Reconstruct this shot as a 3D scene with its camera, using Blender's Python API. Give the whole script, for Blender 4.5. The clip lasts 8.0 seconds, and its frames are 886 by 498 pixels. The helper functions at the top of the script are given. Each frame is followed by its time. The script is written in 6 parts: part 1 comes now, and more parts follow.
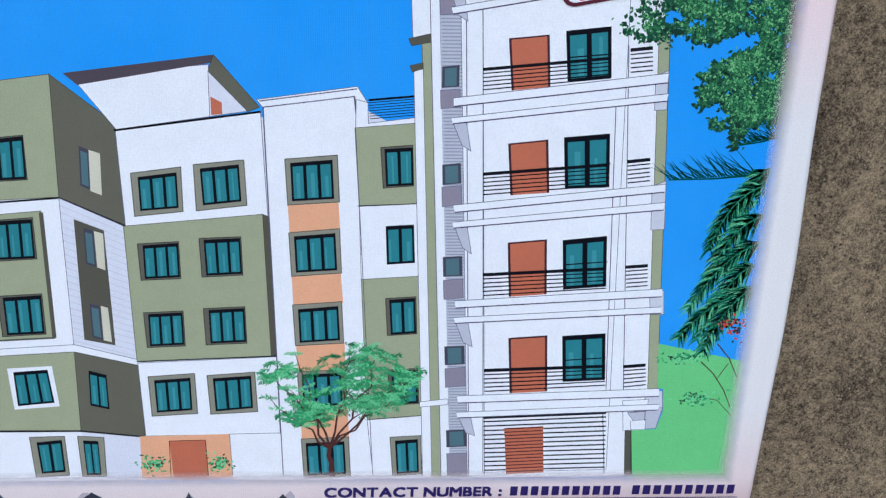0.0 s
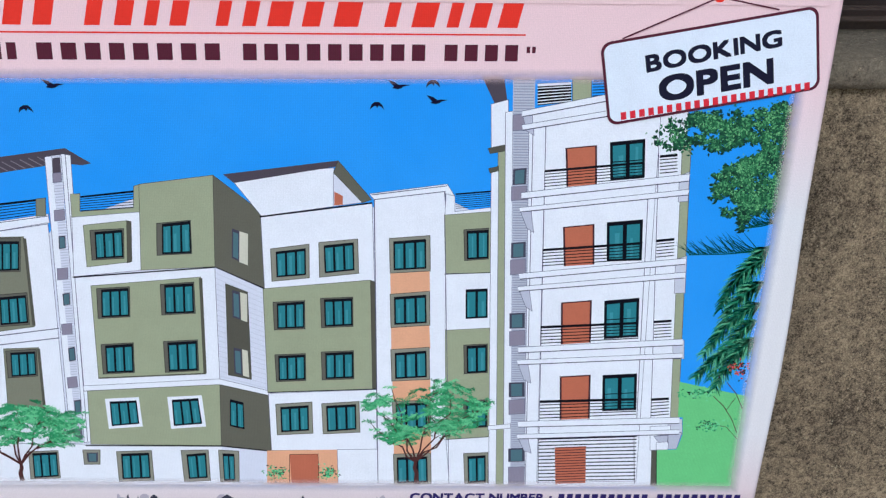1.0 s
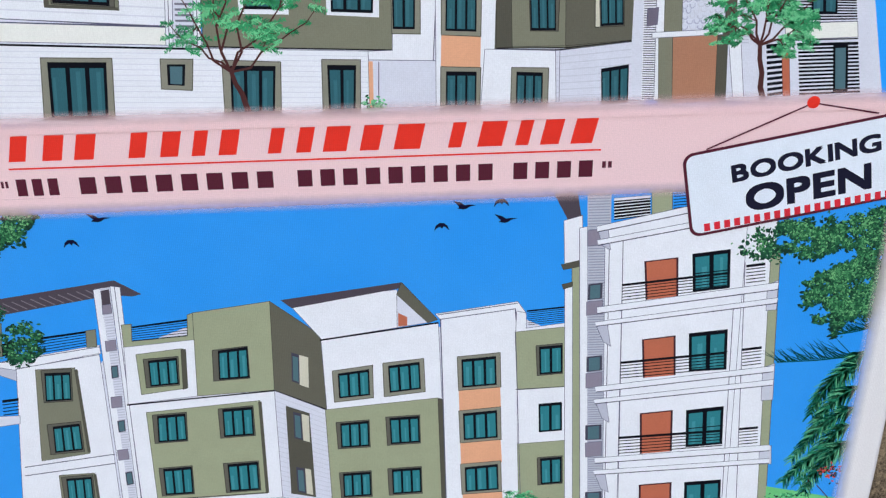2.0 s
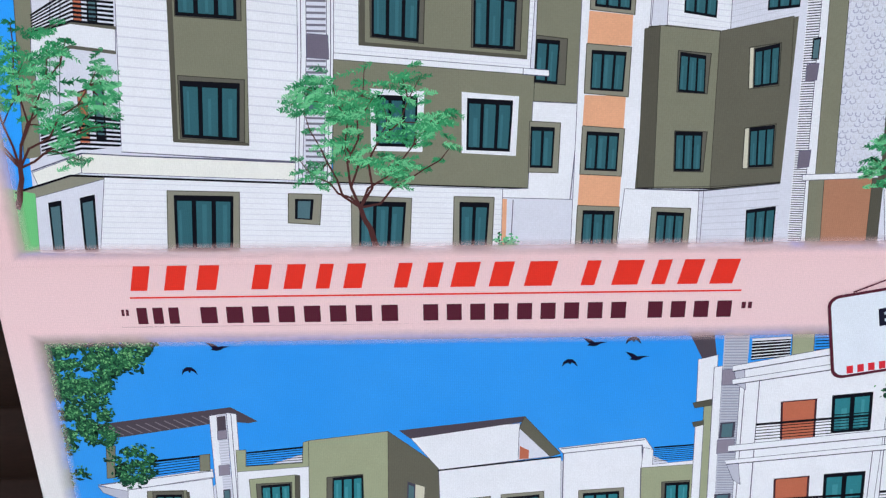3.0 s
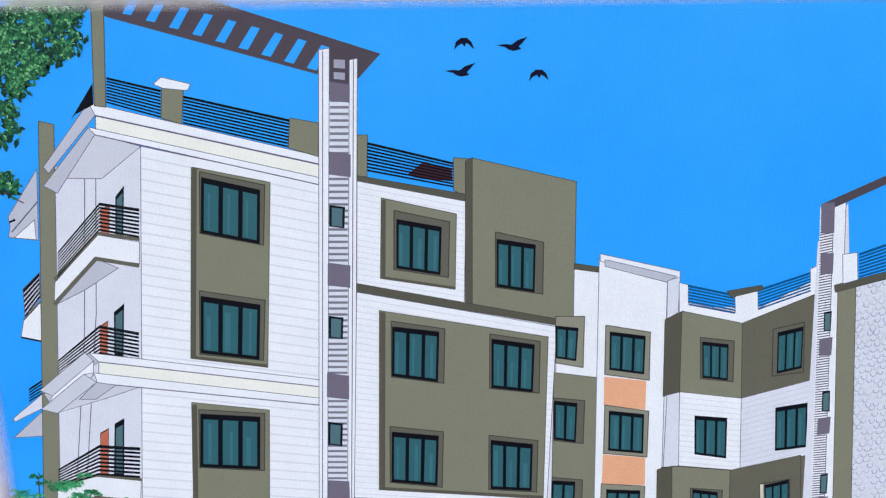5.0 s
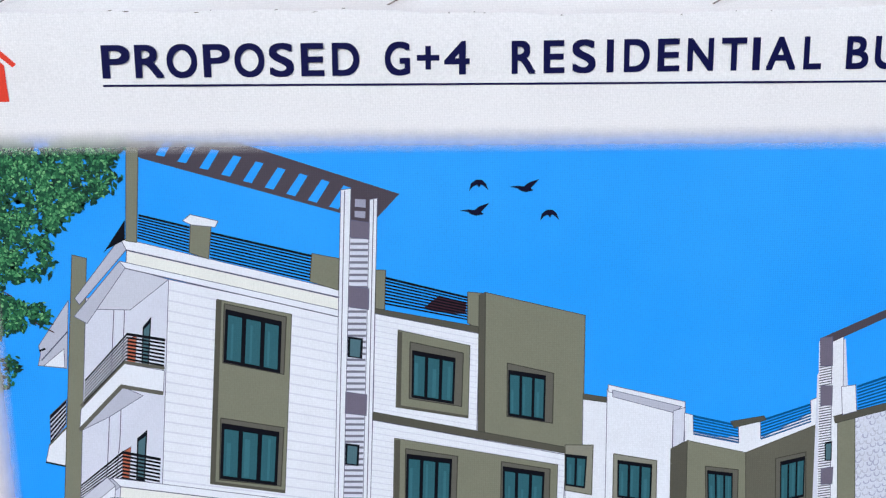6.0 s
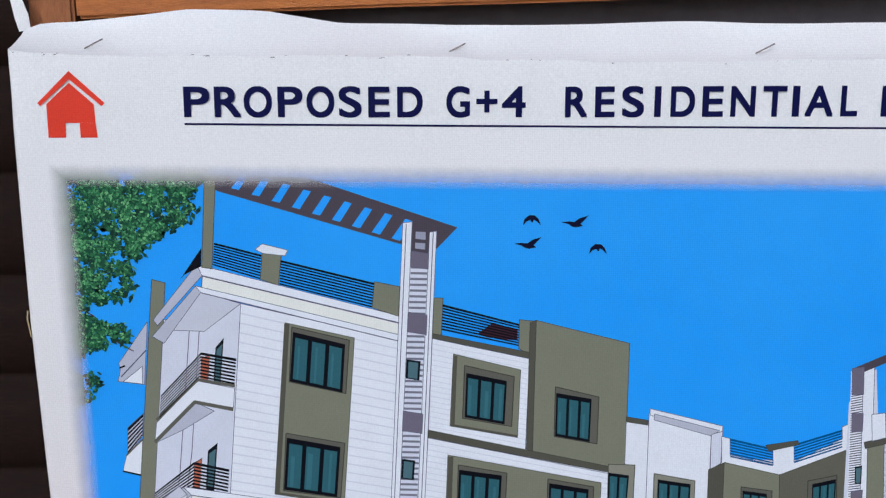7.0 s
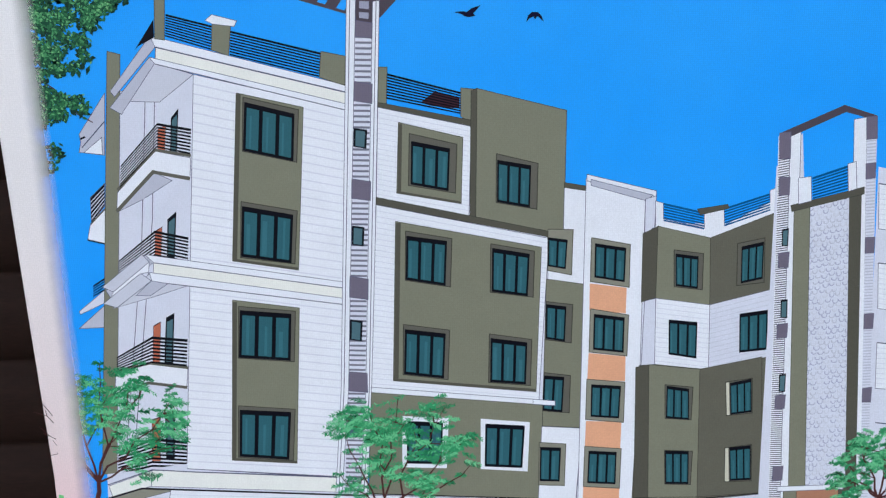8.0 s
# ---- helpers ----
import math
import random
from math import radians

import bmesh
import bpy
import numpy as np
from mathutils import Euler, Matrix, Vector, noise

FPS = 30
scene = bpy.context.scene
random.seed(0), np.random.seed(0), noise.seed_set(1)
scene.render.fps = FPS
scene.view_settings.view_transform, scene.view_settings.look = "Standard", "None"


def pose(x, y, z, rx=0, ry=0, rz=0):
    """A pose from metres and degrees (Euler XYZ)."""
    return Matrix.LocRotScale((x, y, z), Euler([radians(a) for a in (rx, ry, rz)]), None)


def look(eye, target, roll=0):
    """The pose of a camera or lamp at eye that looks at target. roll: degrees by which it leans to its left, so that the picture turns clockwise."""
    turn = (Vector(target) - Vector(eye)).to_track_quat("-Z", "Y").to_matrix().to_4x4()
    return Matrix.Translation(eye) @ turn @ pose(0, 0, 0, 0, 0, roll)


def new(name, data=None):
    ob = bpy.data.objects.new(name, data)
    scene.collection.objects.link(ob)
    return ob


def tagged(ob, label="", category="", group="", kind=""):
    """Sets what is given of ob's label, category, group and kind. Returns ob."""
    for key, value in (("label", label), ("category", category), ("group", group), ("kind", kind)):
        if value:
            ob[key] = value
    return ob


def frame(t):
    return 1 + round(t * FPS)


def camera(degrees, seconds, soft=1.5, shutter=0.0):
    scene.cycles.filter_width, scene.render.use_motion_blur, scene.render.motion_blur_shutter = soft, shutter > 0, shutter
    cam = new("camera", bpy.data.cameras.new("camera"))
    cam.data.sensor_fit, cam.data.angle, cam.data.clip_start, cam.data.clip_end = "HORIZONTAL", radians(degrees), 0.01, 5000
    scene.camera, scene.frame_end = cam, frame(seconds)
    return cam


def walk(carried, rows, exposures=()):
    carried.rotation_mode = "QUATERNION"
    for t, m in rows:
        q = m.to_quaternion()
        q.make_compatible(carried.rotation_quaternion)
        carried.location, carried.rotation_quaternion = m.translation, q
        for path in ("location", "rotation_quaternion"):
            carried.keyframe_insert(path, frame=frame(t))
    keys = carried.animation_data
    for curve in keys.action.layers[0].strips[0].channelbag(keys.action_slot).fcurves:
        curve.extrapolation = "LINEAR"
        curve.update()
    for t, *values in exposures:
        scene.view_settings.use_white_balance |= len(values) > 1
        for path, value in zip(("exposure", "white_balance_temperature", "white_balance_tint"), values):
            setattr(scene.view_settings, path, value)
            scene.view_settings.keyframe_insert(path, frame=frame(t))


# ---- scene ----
cam = camera(40.8, 8.0, 1.3)
PATH = [
    (0, (0.3121, -0.6972, 0.0962), (0.5426, 1.1033, -0.7434), 1.87),
    (0.2, (0.2832, -0.7945, 0.1381), (0.5280, 0.9888, -0.7336), 2.15),
    (0.3, (0.2806, -0.8258, 0.1467), (0.5211, 0.9631, -0.7147), 2.01),
    (0.5, (0.2736, -0.8628, 0.1826), (0.5028, 0.9369, -0.6592), 1.93),
    (0.7, (0.2522, -0.8746, 0.2149), (0.4912, 0.9320, -0.6092), 2.12),
    (1, (0.2521, -0.8605, 0.2293), (0.4449, 0.9411, -0.6175), 1.96),
    (1.2, (0.2457, -0.8410, 0.2388), (0.4269, 0.9544, -0.6237), 2.07),
    (2.3, (0.2463, -0.7138, 0.3601), (0.3211, 1.0351, -0.6071), -1.57),
    (2.5, (0.2352, -0.7002, 0.3697), (0.2841, 1.0510, -0.5950), -1.54),
    (2.9, (0.2116, -0.6878, 0.3874), (0.2170, 1.0824, -0.5434), -1.04),
    (3, (0.2068, -0.6739, 0.3948), (0.2037, 1.0887, -0.5503), -0.78),
    (3.5, (0.1982, -0.6553, 0.4030), (0.2187, 1.1137, -0.5300), -1.02),
    (4, (0.1953, -0.6380, 0.4639), (0.2216, 1.1940, -0.3381), -1.61),
    (4.5, (0.1919, -0.6317, 0.5112), (0.2506, 1.2291, -0.2197), -1.26),
    (5, (0.1900, -0.6341, 0.5358), (0.2194, 1.2608, -0.1034), -1.44),
    (6.3, (0.1766, -0.6589, 0.5765), (0.2184, 1.2854, 0.1097), -0.81),
    (6.5, (0.1746, -0.6606, 0.5864), (0.2059, 1.2826, 0.1143), -0.70),
    (6.9, (0.1625, -0.6880, 0.5887), (0.1519, 1.2538, 0.1099), -0.42),
    (7, (0.1628, -0.6952, 0.5912), (0.1563, 1.2463, 0.1111), -0.42),
    (7.5, (0.1860, -0.7160, 0.5736), (0.1900, 1.2034, 0.0113), -0.41),
    (8, (0.1977, -0.7508, 0.5240), (0.1877, 1.1408, -0.1254), -0.97),
]
walk(cam, [(t, look(eye, target, roll)) for t, eye, target, roll in PATH],
     [(0, -0.12, 5080, 4), (0.5, -0.10, 5060, 4), (1, -0.10, 5170, 4), (2.5, -0.14, 5480, 5), (4, -0.03, 5440, 5), (5, -0.04, 5420, 5), (6.5, -0.18, 5300, 5), (7, -0.32, 5260, 5), (7.5, -0.21, 5240, 4), (8, -0.21, 5260, 4)])


# ---- light ----
world = bpy.data.worlds.new("world")
scene.world = world
world.use_nodes = True
wn = world.node_tree.nodes
sky = wn.new("ShaderNodeTexSky")
sky.sky_type = "NISHITA"
sky.sun_disc = False
sky.sun_elevation, sky.sun_rotation = radians(36), radians(197)
sky.dust_density, sky.air_density = 4.0, 1.0
world.node_tree.links.new(sky.outputs[0], wn["Background"].inputs[0])
wn["Background"].inputs[1].default_value = 0.15
sun = new("sun", bpy.data.lights.new("sun", "SUN"))
sun.data.energy, sun.data.angle, sun.data.color = 0.75, radians(25), (1.0, 0.98, 0.95)
sun.matrix_world = look((-0.8, -2.6, 2.0), (0, 0, 0))


# ---- materials ----
def lin(c):
    return tuple((v / 255 / 12.92) if v <= 10 else ((v / 255 + 0.055) / 1.055) ** 2.4 for v in c) + (1.0,)


def nodes_of(name):
    m = bpy.data.materials.new(name)
    m.use_nodes = True
    nt = m.node_tree
    return m, nt, nt.nodes["Principled BSDF"], nt.nodes.new("ShaderNodeTexCoord")


def noise_tex(nt, coord, scale, detail=3.0, rough=0.5, out="Object"):
    n = nt.nodes.new("ShaderNodeTexNoise")
    n.inputs["Scale"].default_value, n.inputs["Detail"].default_value, n.inputs["Roughness"].default_value = scale, detail, rough
    nt.links.new(coord.outputs[out], n.inputs["Vector"])
    return n


def math_node(nt, op, a, b=0.0, c=None):
    n = nt.nodes.new("ShaderNodeMath")
    n.operation = op
    for k, v in enumerate((a, b, c)):
        if v is None:
            continue
        if isinstance(v, (int, float)):
            n.inputs[k].default_value = v
        else:
            nt.links.new(v, n.inputs[k])
    return n.outputs[0]


def weave(nt, coord):
    """Threads of the coated cloth: about 1.3 mm apart both ways."""
    waves = []
    for axis in ("X", "Z"):
        w = nt.nodes.new("ShaderNodeTexWave")
        w.bands_direction = axis
        w.inputs["Scale"].default_value, w.inputs["Distortion"].default_value = 240.0, 1.2
        w.inputs["Detail"].default_value, w.inputs["Detail Scale"].default_value = 2.0, 0.3
        nt.links.new(coord.outputs["Object"], w.inputs["Vector"])
        waves.append(w.outputs["Fac"])
    return math_node(nt, "MULTIPLY", waves[0], waves[1])


def cloth(nt, b, coord, colour, spread=0.16):
    """Gloss, fine cloth relief and uneven ink, shared by everything on the sheet."""
    thread = weave(nt, coord)
    blotch = noise_tex(nt, coord, 55.0, 5.0, 0.65).outputs["Fac"]
    fine = noise_tex(nt, coord, 900.0, 2.0, 0.6).outputs["Fac"]
    k = math_node(nt, "MULTIPLY_ADD", blotch, spread, 1.0 - spread / 2)
    k = math_node(nt, "MULTIPLY", k, math_node(nt, "MULTIPLY_ADD", fine, 0.32, 0.84))
    k = math_node(nt, "MULTIPLY", k, math_node(nt, "MULTIPLY_ADD", thread, 0.07, 0.965))
    mix = nt.nodes.new("ShaderNodeVectorMath")
    mix.operation = "SCALE"
    if hasattr(colour, "is_linked"):
        nt.links.new(colour, mix.inputs[0])
    else:
        mix.inputs[0].default_value = colour[:3]
    nt.links.new(k, mix.inputs["Scale"])
    nt.links.new(mix.outputs[0], b.inputs["Base Color"])
    b.inputs["Roughness"].default_value = 0.45
    b.inputs["Specular IOR Level"].default_value = 0.11
    crease = noise_tex(nt, coord, 9.0, 2.0, 0.4).outputs["Fac"]
    bump = nt.nodes.new("ShaderNodeBump")
    bump.inputs["Strength"].default_value, bump.inputs["Distance"].default_value = 0.25, 0.0003
    nt.links.new(thread, bump.inputs["Height"])
    wide = nt.nodes.new("ShaderNodeBump")
    wide.inputs["Strength"].default_value, wide.inputs["Distance"].default_value = 0.5, 0.006
    nt.links.new(crease, wide.inputs["Height"])
    nt.links.new(wide.outputs[0], bump.inputs["Normal"])
    nt.links.new(bump.outputs[0], b.inputs["Normal"])


def paper_colour(nt, coord):
    """The sheet's printed ground: white at the top, pink round the title, pale pink at the foot."""
    sep = nt.nodes.new("ShaderNodeSeparateXYZ")
    nt.links.new(coord.outputs["Object"], sep.inputs[0])
    ramp = nt.nodes.new("ShaderNodeValToRGB")
    nt.links.new(math_node(nt, "MULTIPLY_ADD", sep.outputs["Z"], 1.0, 0.45), ramp.inputs["Fac"])
    stops = ((0.0, (196, 168, 168)), (0.03, (222, 205, 207)), (0.09, (226, 222, 224)), (0.30, (228, 225, 227)), (0.42, (236, 205, 208)),
             (0.50, (236, 200, 203)), (0.58, (232, 214, 214)), (0.75, (232, 226, 227)), (0.97, (240, 237, 238)))
    while len(ramp.color_ramp.elements) < len(stops):
        ramp.color_ramp.elements.new(0.5)
    for e, (p, c) in zip(ramp.color_ramp.elements, stops):
        e.position, e.color = p, lin(c)
    return ramp.outputs["Color"]


INKS = {}
COLOURS = {
    "white": (233, 234, 242), "white_sh": (216, 217, 231), "cream": (236, 235, 230), "soffit": (188, 189, 205), "soffit2": (204, 205, 218),
    "line": (84, 84, 108), "olive": (127, 127, 109), "olive_dk": (86, 84, 74), "olive_sh": (100, 98, 86), "olive2": (158, 163, 134),
    "reveal": (98, 96, 87), "frame": (140, 138, 124), "dark": (9, 11, 22), "purple": (112, 105, 122), "beam": (78, 70, 80),
    "cage": (160, 160, 180), "door": (184, 106, 80), "orange": (224, 168, 132), "orange_dk": (172, 124, 98), "maroon": (62, 34, 46),
    "teal": (26, 84, 138), "bird_ink": (14, 14, 44), "tree_shade": (50, 124, 80), "leaf_edge": (124, 182, 120), "palm_lt": (52, 126, 94), "palm_glint": (106, 178, 134), "ledge_ink": (54, 54, 78), "mauve": (140, 133, 150), "slat_lt": (120, 112, 120), "grass": (120, 198, 126), "bark": (76, 44, 44), "glass": (56, 98, 108), "glass_lt": (66, 110, 121),
    "glass2": (60, 126, 136), "glass2_lt": (78, 143, 154), "leaf": (74, 158, 104), "leaf_lt": (124, 206, 146), "leaf_dk": (26, 54, 44),
    "corner_leaf": (54, 108, 70), "corner_lt": (88, 148, 96), "shade_leaf": (36, 76, 56), "palm": (18, 70, 60), "berry": (190, 74, 62), "navy": (12, 14, 68), "red": (222, 52, 38),
    "sign_red": (206, 44, 58), "brown_ink": (84, 34, 50), "black_ink": (26, 26, 46), "sign_white": (226, 232, 244), "city": (52, 54, 68),
    "city_lt": (178, 166, 178), "tan": (196, 166, 160), "logo": (224, 66, 46), "seam": (216, 216, 229), "seam_sh": (201, 202, 216), "stone": (214, 216, 230), "slot_bar": (70, 68, 84),
    "outline": (96, 96, 120), "olive_edge": (66, 64, 58), "back": (216, 217, 231), "beige": (206, 202, 184), "glass_small": (84, 112, 122), "grime": (120, 112, 108), "vent_bar": (120, 118, 134), "louvre_bg": (186, 188, 203), "louvre_bar": (150, 152, 170), "stone_joint": (172, 174, 198), "purple_ink": (44, 34, 92),
}


def ink(name):
    if name not in INKS:
        m, nt, b, coord = nodes_of("ink_" + name)
        cloth(nt, b, coord, lin(COLOURS[name]))
        INKS[name] = m
    return INKS[name]


def paper(name, faded=False):
    m, nt, b, coord = nodes_of(name)
    cloth(nt, b, coord, paper_colour(nt, coord), 0.03)
    if faded:
        attr = nt.nodes.new("ShaderNodeAttribute")
        attr.attribute_name = "fade"
        wob = noise_tex(nt, coord, 130.0, 3.0, 0.6).outputs["Fac"]
        a = math_node(nt, "ADD", attr.outputs["Fac"], math_node(nt, "MULTIPLY_ADD", wob, 0.16, -0.08))
        a = math_node(nt, "SMOOTH_MIN", math_node(nt, "SMOOTH_MAX", a, 0.0, 0.15), 1.0, 0.15)
        nt.links.new(a, b.inputs["Alpha"])
    return m


def sky_ink(name, top, low):
    m, nt, b, coord = nodes_of(name)
    n = noise_tex(nt, coord, 6.0, 4.0, 0.6)
    mix = nt.nodes.new("ShaderNodeMix")
    mix.data_type = "RGBA"
    mix.inputs[6].default_value, mix.inputs[7].default_value = lin(top), lin(low)
    nt.links.new(n.outputs["Fac"], mix.inputs[0])
    cloth(nt, b, coord, mix.outputs[2], 0.08)
    return m


def solid(name, a, c, rough, scale, relief=0.0, metal=0.0, stretch=None, detail=6.0):
    """Two colours mixed by noise at a wide and a fine scale, with relief."""
    m, nt, b, coord = nodes_of(name)
    src = coord.outputs["Object"]
    if stretch:
        mp = nt.nodes.new("ShaderNodeMapping")
        mp.inputs["Scale"].default_value = stretch
        nt.links.new(src, mp.inputs[0])
        src = mp.outputs[0]
    n1, n2 = nt.nodes.new("ShaderNodeTexNoise"), nt.nodes.new("ShaderNodeTexNoise")
    for n, s in ((n1, scale), (n2, scale * 9)):
        n.inputs["Scale"].default_value, n.inputs["Detail"].default_value, n.inputs["Roughness"].default_value = s, detail, 0.65
        nt.links.new(src, n.inputs["Vector"])
    f = math_node(nt, "MULTIPLY_ADD", n2.outputs["Fac"], 0.9, math_node(nt, "MULTIPLY_ADD", n1.outputs["Fac"], 0.9, -0.42))
    mix = nt.nodes.new("ShaderNodeMix")
    mix.data_type = "RGBA"
    mix.inputs[6].default_value, mix.inputs[7].default_value = lin(a), lin(c)
    nt.links.new(f, mix.inputs[0])
    nt.links.new(mix.outputs[2], b.inputs["Base Color"])
    b.inputs["Roughness"].default_value, b.inputs["Metallic"].default_value = rough, metal
    if relief:
        bump = nt.nodes.new("ShaderNodeBump")
        bump.inputs["Strength"].default_value, bump.inputs["Distance"].default_value = 0.8, relief
        nt.links.new(n2.outputs["Fac"], bump.inputs["Height"])
        nt.links.new(bump.outputs[0], b.inputs["Normal"])
    return m


def concrete(name, dark, light):
    """Rough cement render: sandy grain, pale grit, dark pits and damp patches."""
    m, nt, b, coord = nodes_of(name)
    wide = noise_tex(nt, coord, 7.0, 5.0, 0.6).outputs["Fac"]
    mid = noise_tex(nt, coord, 130.0, 5.0, 0.8).outputs["Fac"]
    grain = noise_tex(nt, coord, 620.0, 4.0, 0.8).outputs["Fac"]
    f = math_node(nt, "MULTIPLY_ADD", grain, 2.8, math_node(nt, "MULTIPLY_ADD", mid, 2.4, math_node(nt, "MULTIPLY_ADD", wide, 1.2, -2.75)))
    mix = nt.nodes.new("ShaderNodeMix")
    mix.data_type, mix.clamp_factor = "RGBA", True
    mix.inputs[6].default_value, mix.inputs[7].default_value = lin(dark), lin(light)
    nt.links.new(f, mix.inputs[0])
    heights = [math_node(nt, "MULTIPLY_ADD", grain, 0.5, math_node(nt, "MULTIPLY", mid, 0.9))]
    last = mix.outputs[2]
    for scale, lo, hi, colour, up in ((150.0, 0.07, 0.24, (40, 32, 24), -1.0), (230.0, 0.10, 0.26, (186, 170, 140), 0.6)):
        v = nt.nodes.new("ShaderNodeTexVoronoi")
        v.inputs["Scale"].default_value, v.inputs["Randomness"].default_value = scale, 1.0
        nt.links.new(coord.outputs["Object"], v.inputs["Vector"])
        r = nt.nodes.new("ShaderNodeMapRange")
        r.inputs["From Min"].default_value, r.inputs["From Max"].default_value = hi, lo
        nt.links.new(v.outputs["Distance"], r.inputs["Value"])
        patch = nt.nodes.new("ShaderNodeMapRange")
        patch.inputs["From Min"].default_value, patch.inputs["From Max"].default_value = 0.50, 0.60
        nt.links.new(noise_tex(nt, coord, scale / 4, 2.0, 0.6).outputs["Fac"], patch.inputs["Value"])
        spot = math_node(nt, "MULTIPLY", r.outputs[0], patch.outputs[0])
        mx = nt.nodes.new("ShaderNodeMix")
        mx.data_type = "RGBA"
        nt.links.new(spot, mx.inputs[0])
        nt.links.new(last, mx.inputs[6])
        mx.inputs[7].default_value = lin(colour)
        last = mx.outputs[2]
        heights.append(math_node(nt, "MULTIPLY", spot, up))
    nt.links.new(last, b.inputs["Base Color"])
    b.inputs["Roughness"].default_value = 0.9
    h = math_node(nt, "ADD", math_node(nt, "ADD", heights[0], heights[1]), heights[2])
    bump = nt.nodes.new("ShaderNodeBump")
    bump.inputs["Strength"].default_value, bump.inputs["Distance"].default_value = 0.9, 0.003
    nt.links.new(h, bump.inputs["Height"])
    nt.links.new(bump.outputs[0], b.inputs["Normal"])
    return m


PAPER, FADE = paper("flex_paper"), paper("flex_fade", True)
CONCRETE = concrete("rough_cement", (56, 45, 33), (178, 157, 126))
LIP = concrete("cement_lip", (88, 78, 64), (142, 130, 110))
SHUTTER = solid("brown_shutter_paint", (19, 11, 9), (44, 28, 23), 0.8, 12.0, 0.0004, 0.0, (1, 1, 5))
SHUTTER.node_tree.nodes["Principled BSDF"].inputs["Specular IOR Level"].default_value = 0.15
RAIL = solid("rusty_rail", (44, 34, 32), (84, 68, 58), 0.6, 40.0, 0.0006, 0.3)
WOOD = solid("raw_batten_wood", (120, 54, 14), (226, 138, 52), 0.5, 20.0, 0.0006, 0.0, (1, 8, 8))
STUD = solid("weathered_wood", (116, 62, 32), (196, 128, 76), 0.7, 22.0, 0.0006, 0.0, (8, 8, 1))
STEEL = solid("staple_steel", (80, 74, 72), (130, 122, 118), 0.4, 60.0, 0.0, 0.9)
PLASTER = solid("grey_plaster", (120, 112, 104), (152, 144, 134), 0.9, 6.0, 0.001)
# Flat grey for the bar added behind the batten.
GREY_FILLER = solid("grey_filler", (92, 84, 92), (120, 112, 120), 0.6, 9.0, 0.0004)
THREAD = solid("jute_thread", (170, 150, 110), (200, 182, 140), 0.9, 80.0)


# ---- builders ----
def mesh_ob(name, verts, faces, mats, index=None, parent=None, smooth=False):
    me = bpy.data.meshes.new(name)
    me.from_pydata(verts, [], faces)
    for m in mats:
        me.materials.append(m)
    if index is not None:
        me.polygons.foreach_set("material_index", index)
    if smooth:
        me.polygons.foreach_set("use_smooth", [True] * len(me.polygons))
    ob = new(name, me)
    ob.parent = parent
    return ob


def part(name, bm, material, parent=None, label="", smooth=False):
    me = bpy.data.meshes.new(name)
    bmesh.ops.recalc_face_normals(bm, faces=bm.faces)
    bm.to_mesh(me)
    bm.free()
    me.materials.append(material)
    if smooth:
        me.polygons.foreach_set("use_smooth", [True] * len(me.polygons))
    ob = new(name, me)
    ob.parent = parent
    return tagged(ob, label)


def block(x0, x1, y0, y1, z0, z1, bevel=0.0, cuts=0):
    bm = bmesh.new()
    bmesh.ops.create_cube(bm, size=1)
    for v in bm.verts:
        v.co = Vector(((x0 + x1) / 2 + v.co.x * (x1 - x0), (y0 + y1) / 2 + v.co.y * (y1 - y0), (z0 + z1) / 2 + v.co.z * (z1 - z0)))
    if bevel:
        bmesh.ops.bevel(bm, geom=bm.edges[:], offset=bevel, segments=2, affect="EDGES")
    return bm


STEP = 0.0000004
depth = [100]
band = [-900, 900]


def cropped(pts):
    """The part of a printed shape that lies within the picture's height."""
    for lim, side in ((band[0], 1), (band[1], -1)):
        out = []
        for (ax, az), (bx, bz) in zip(pts, pts[1:] + pts[:1]):
            a, b = (az - lim) * side, (bz - lim) * side
            if a >= 0:
                out.append((ax, az))
            if a * b < 0:
                f = a / (a - b)
                out.append((ax + (bx - ax) * f, az + (bz - az) * f))
        pts = out
    return pts


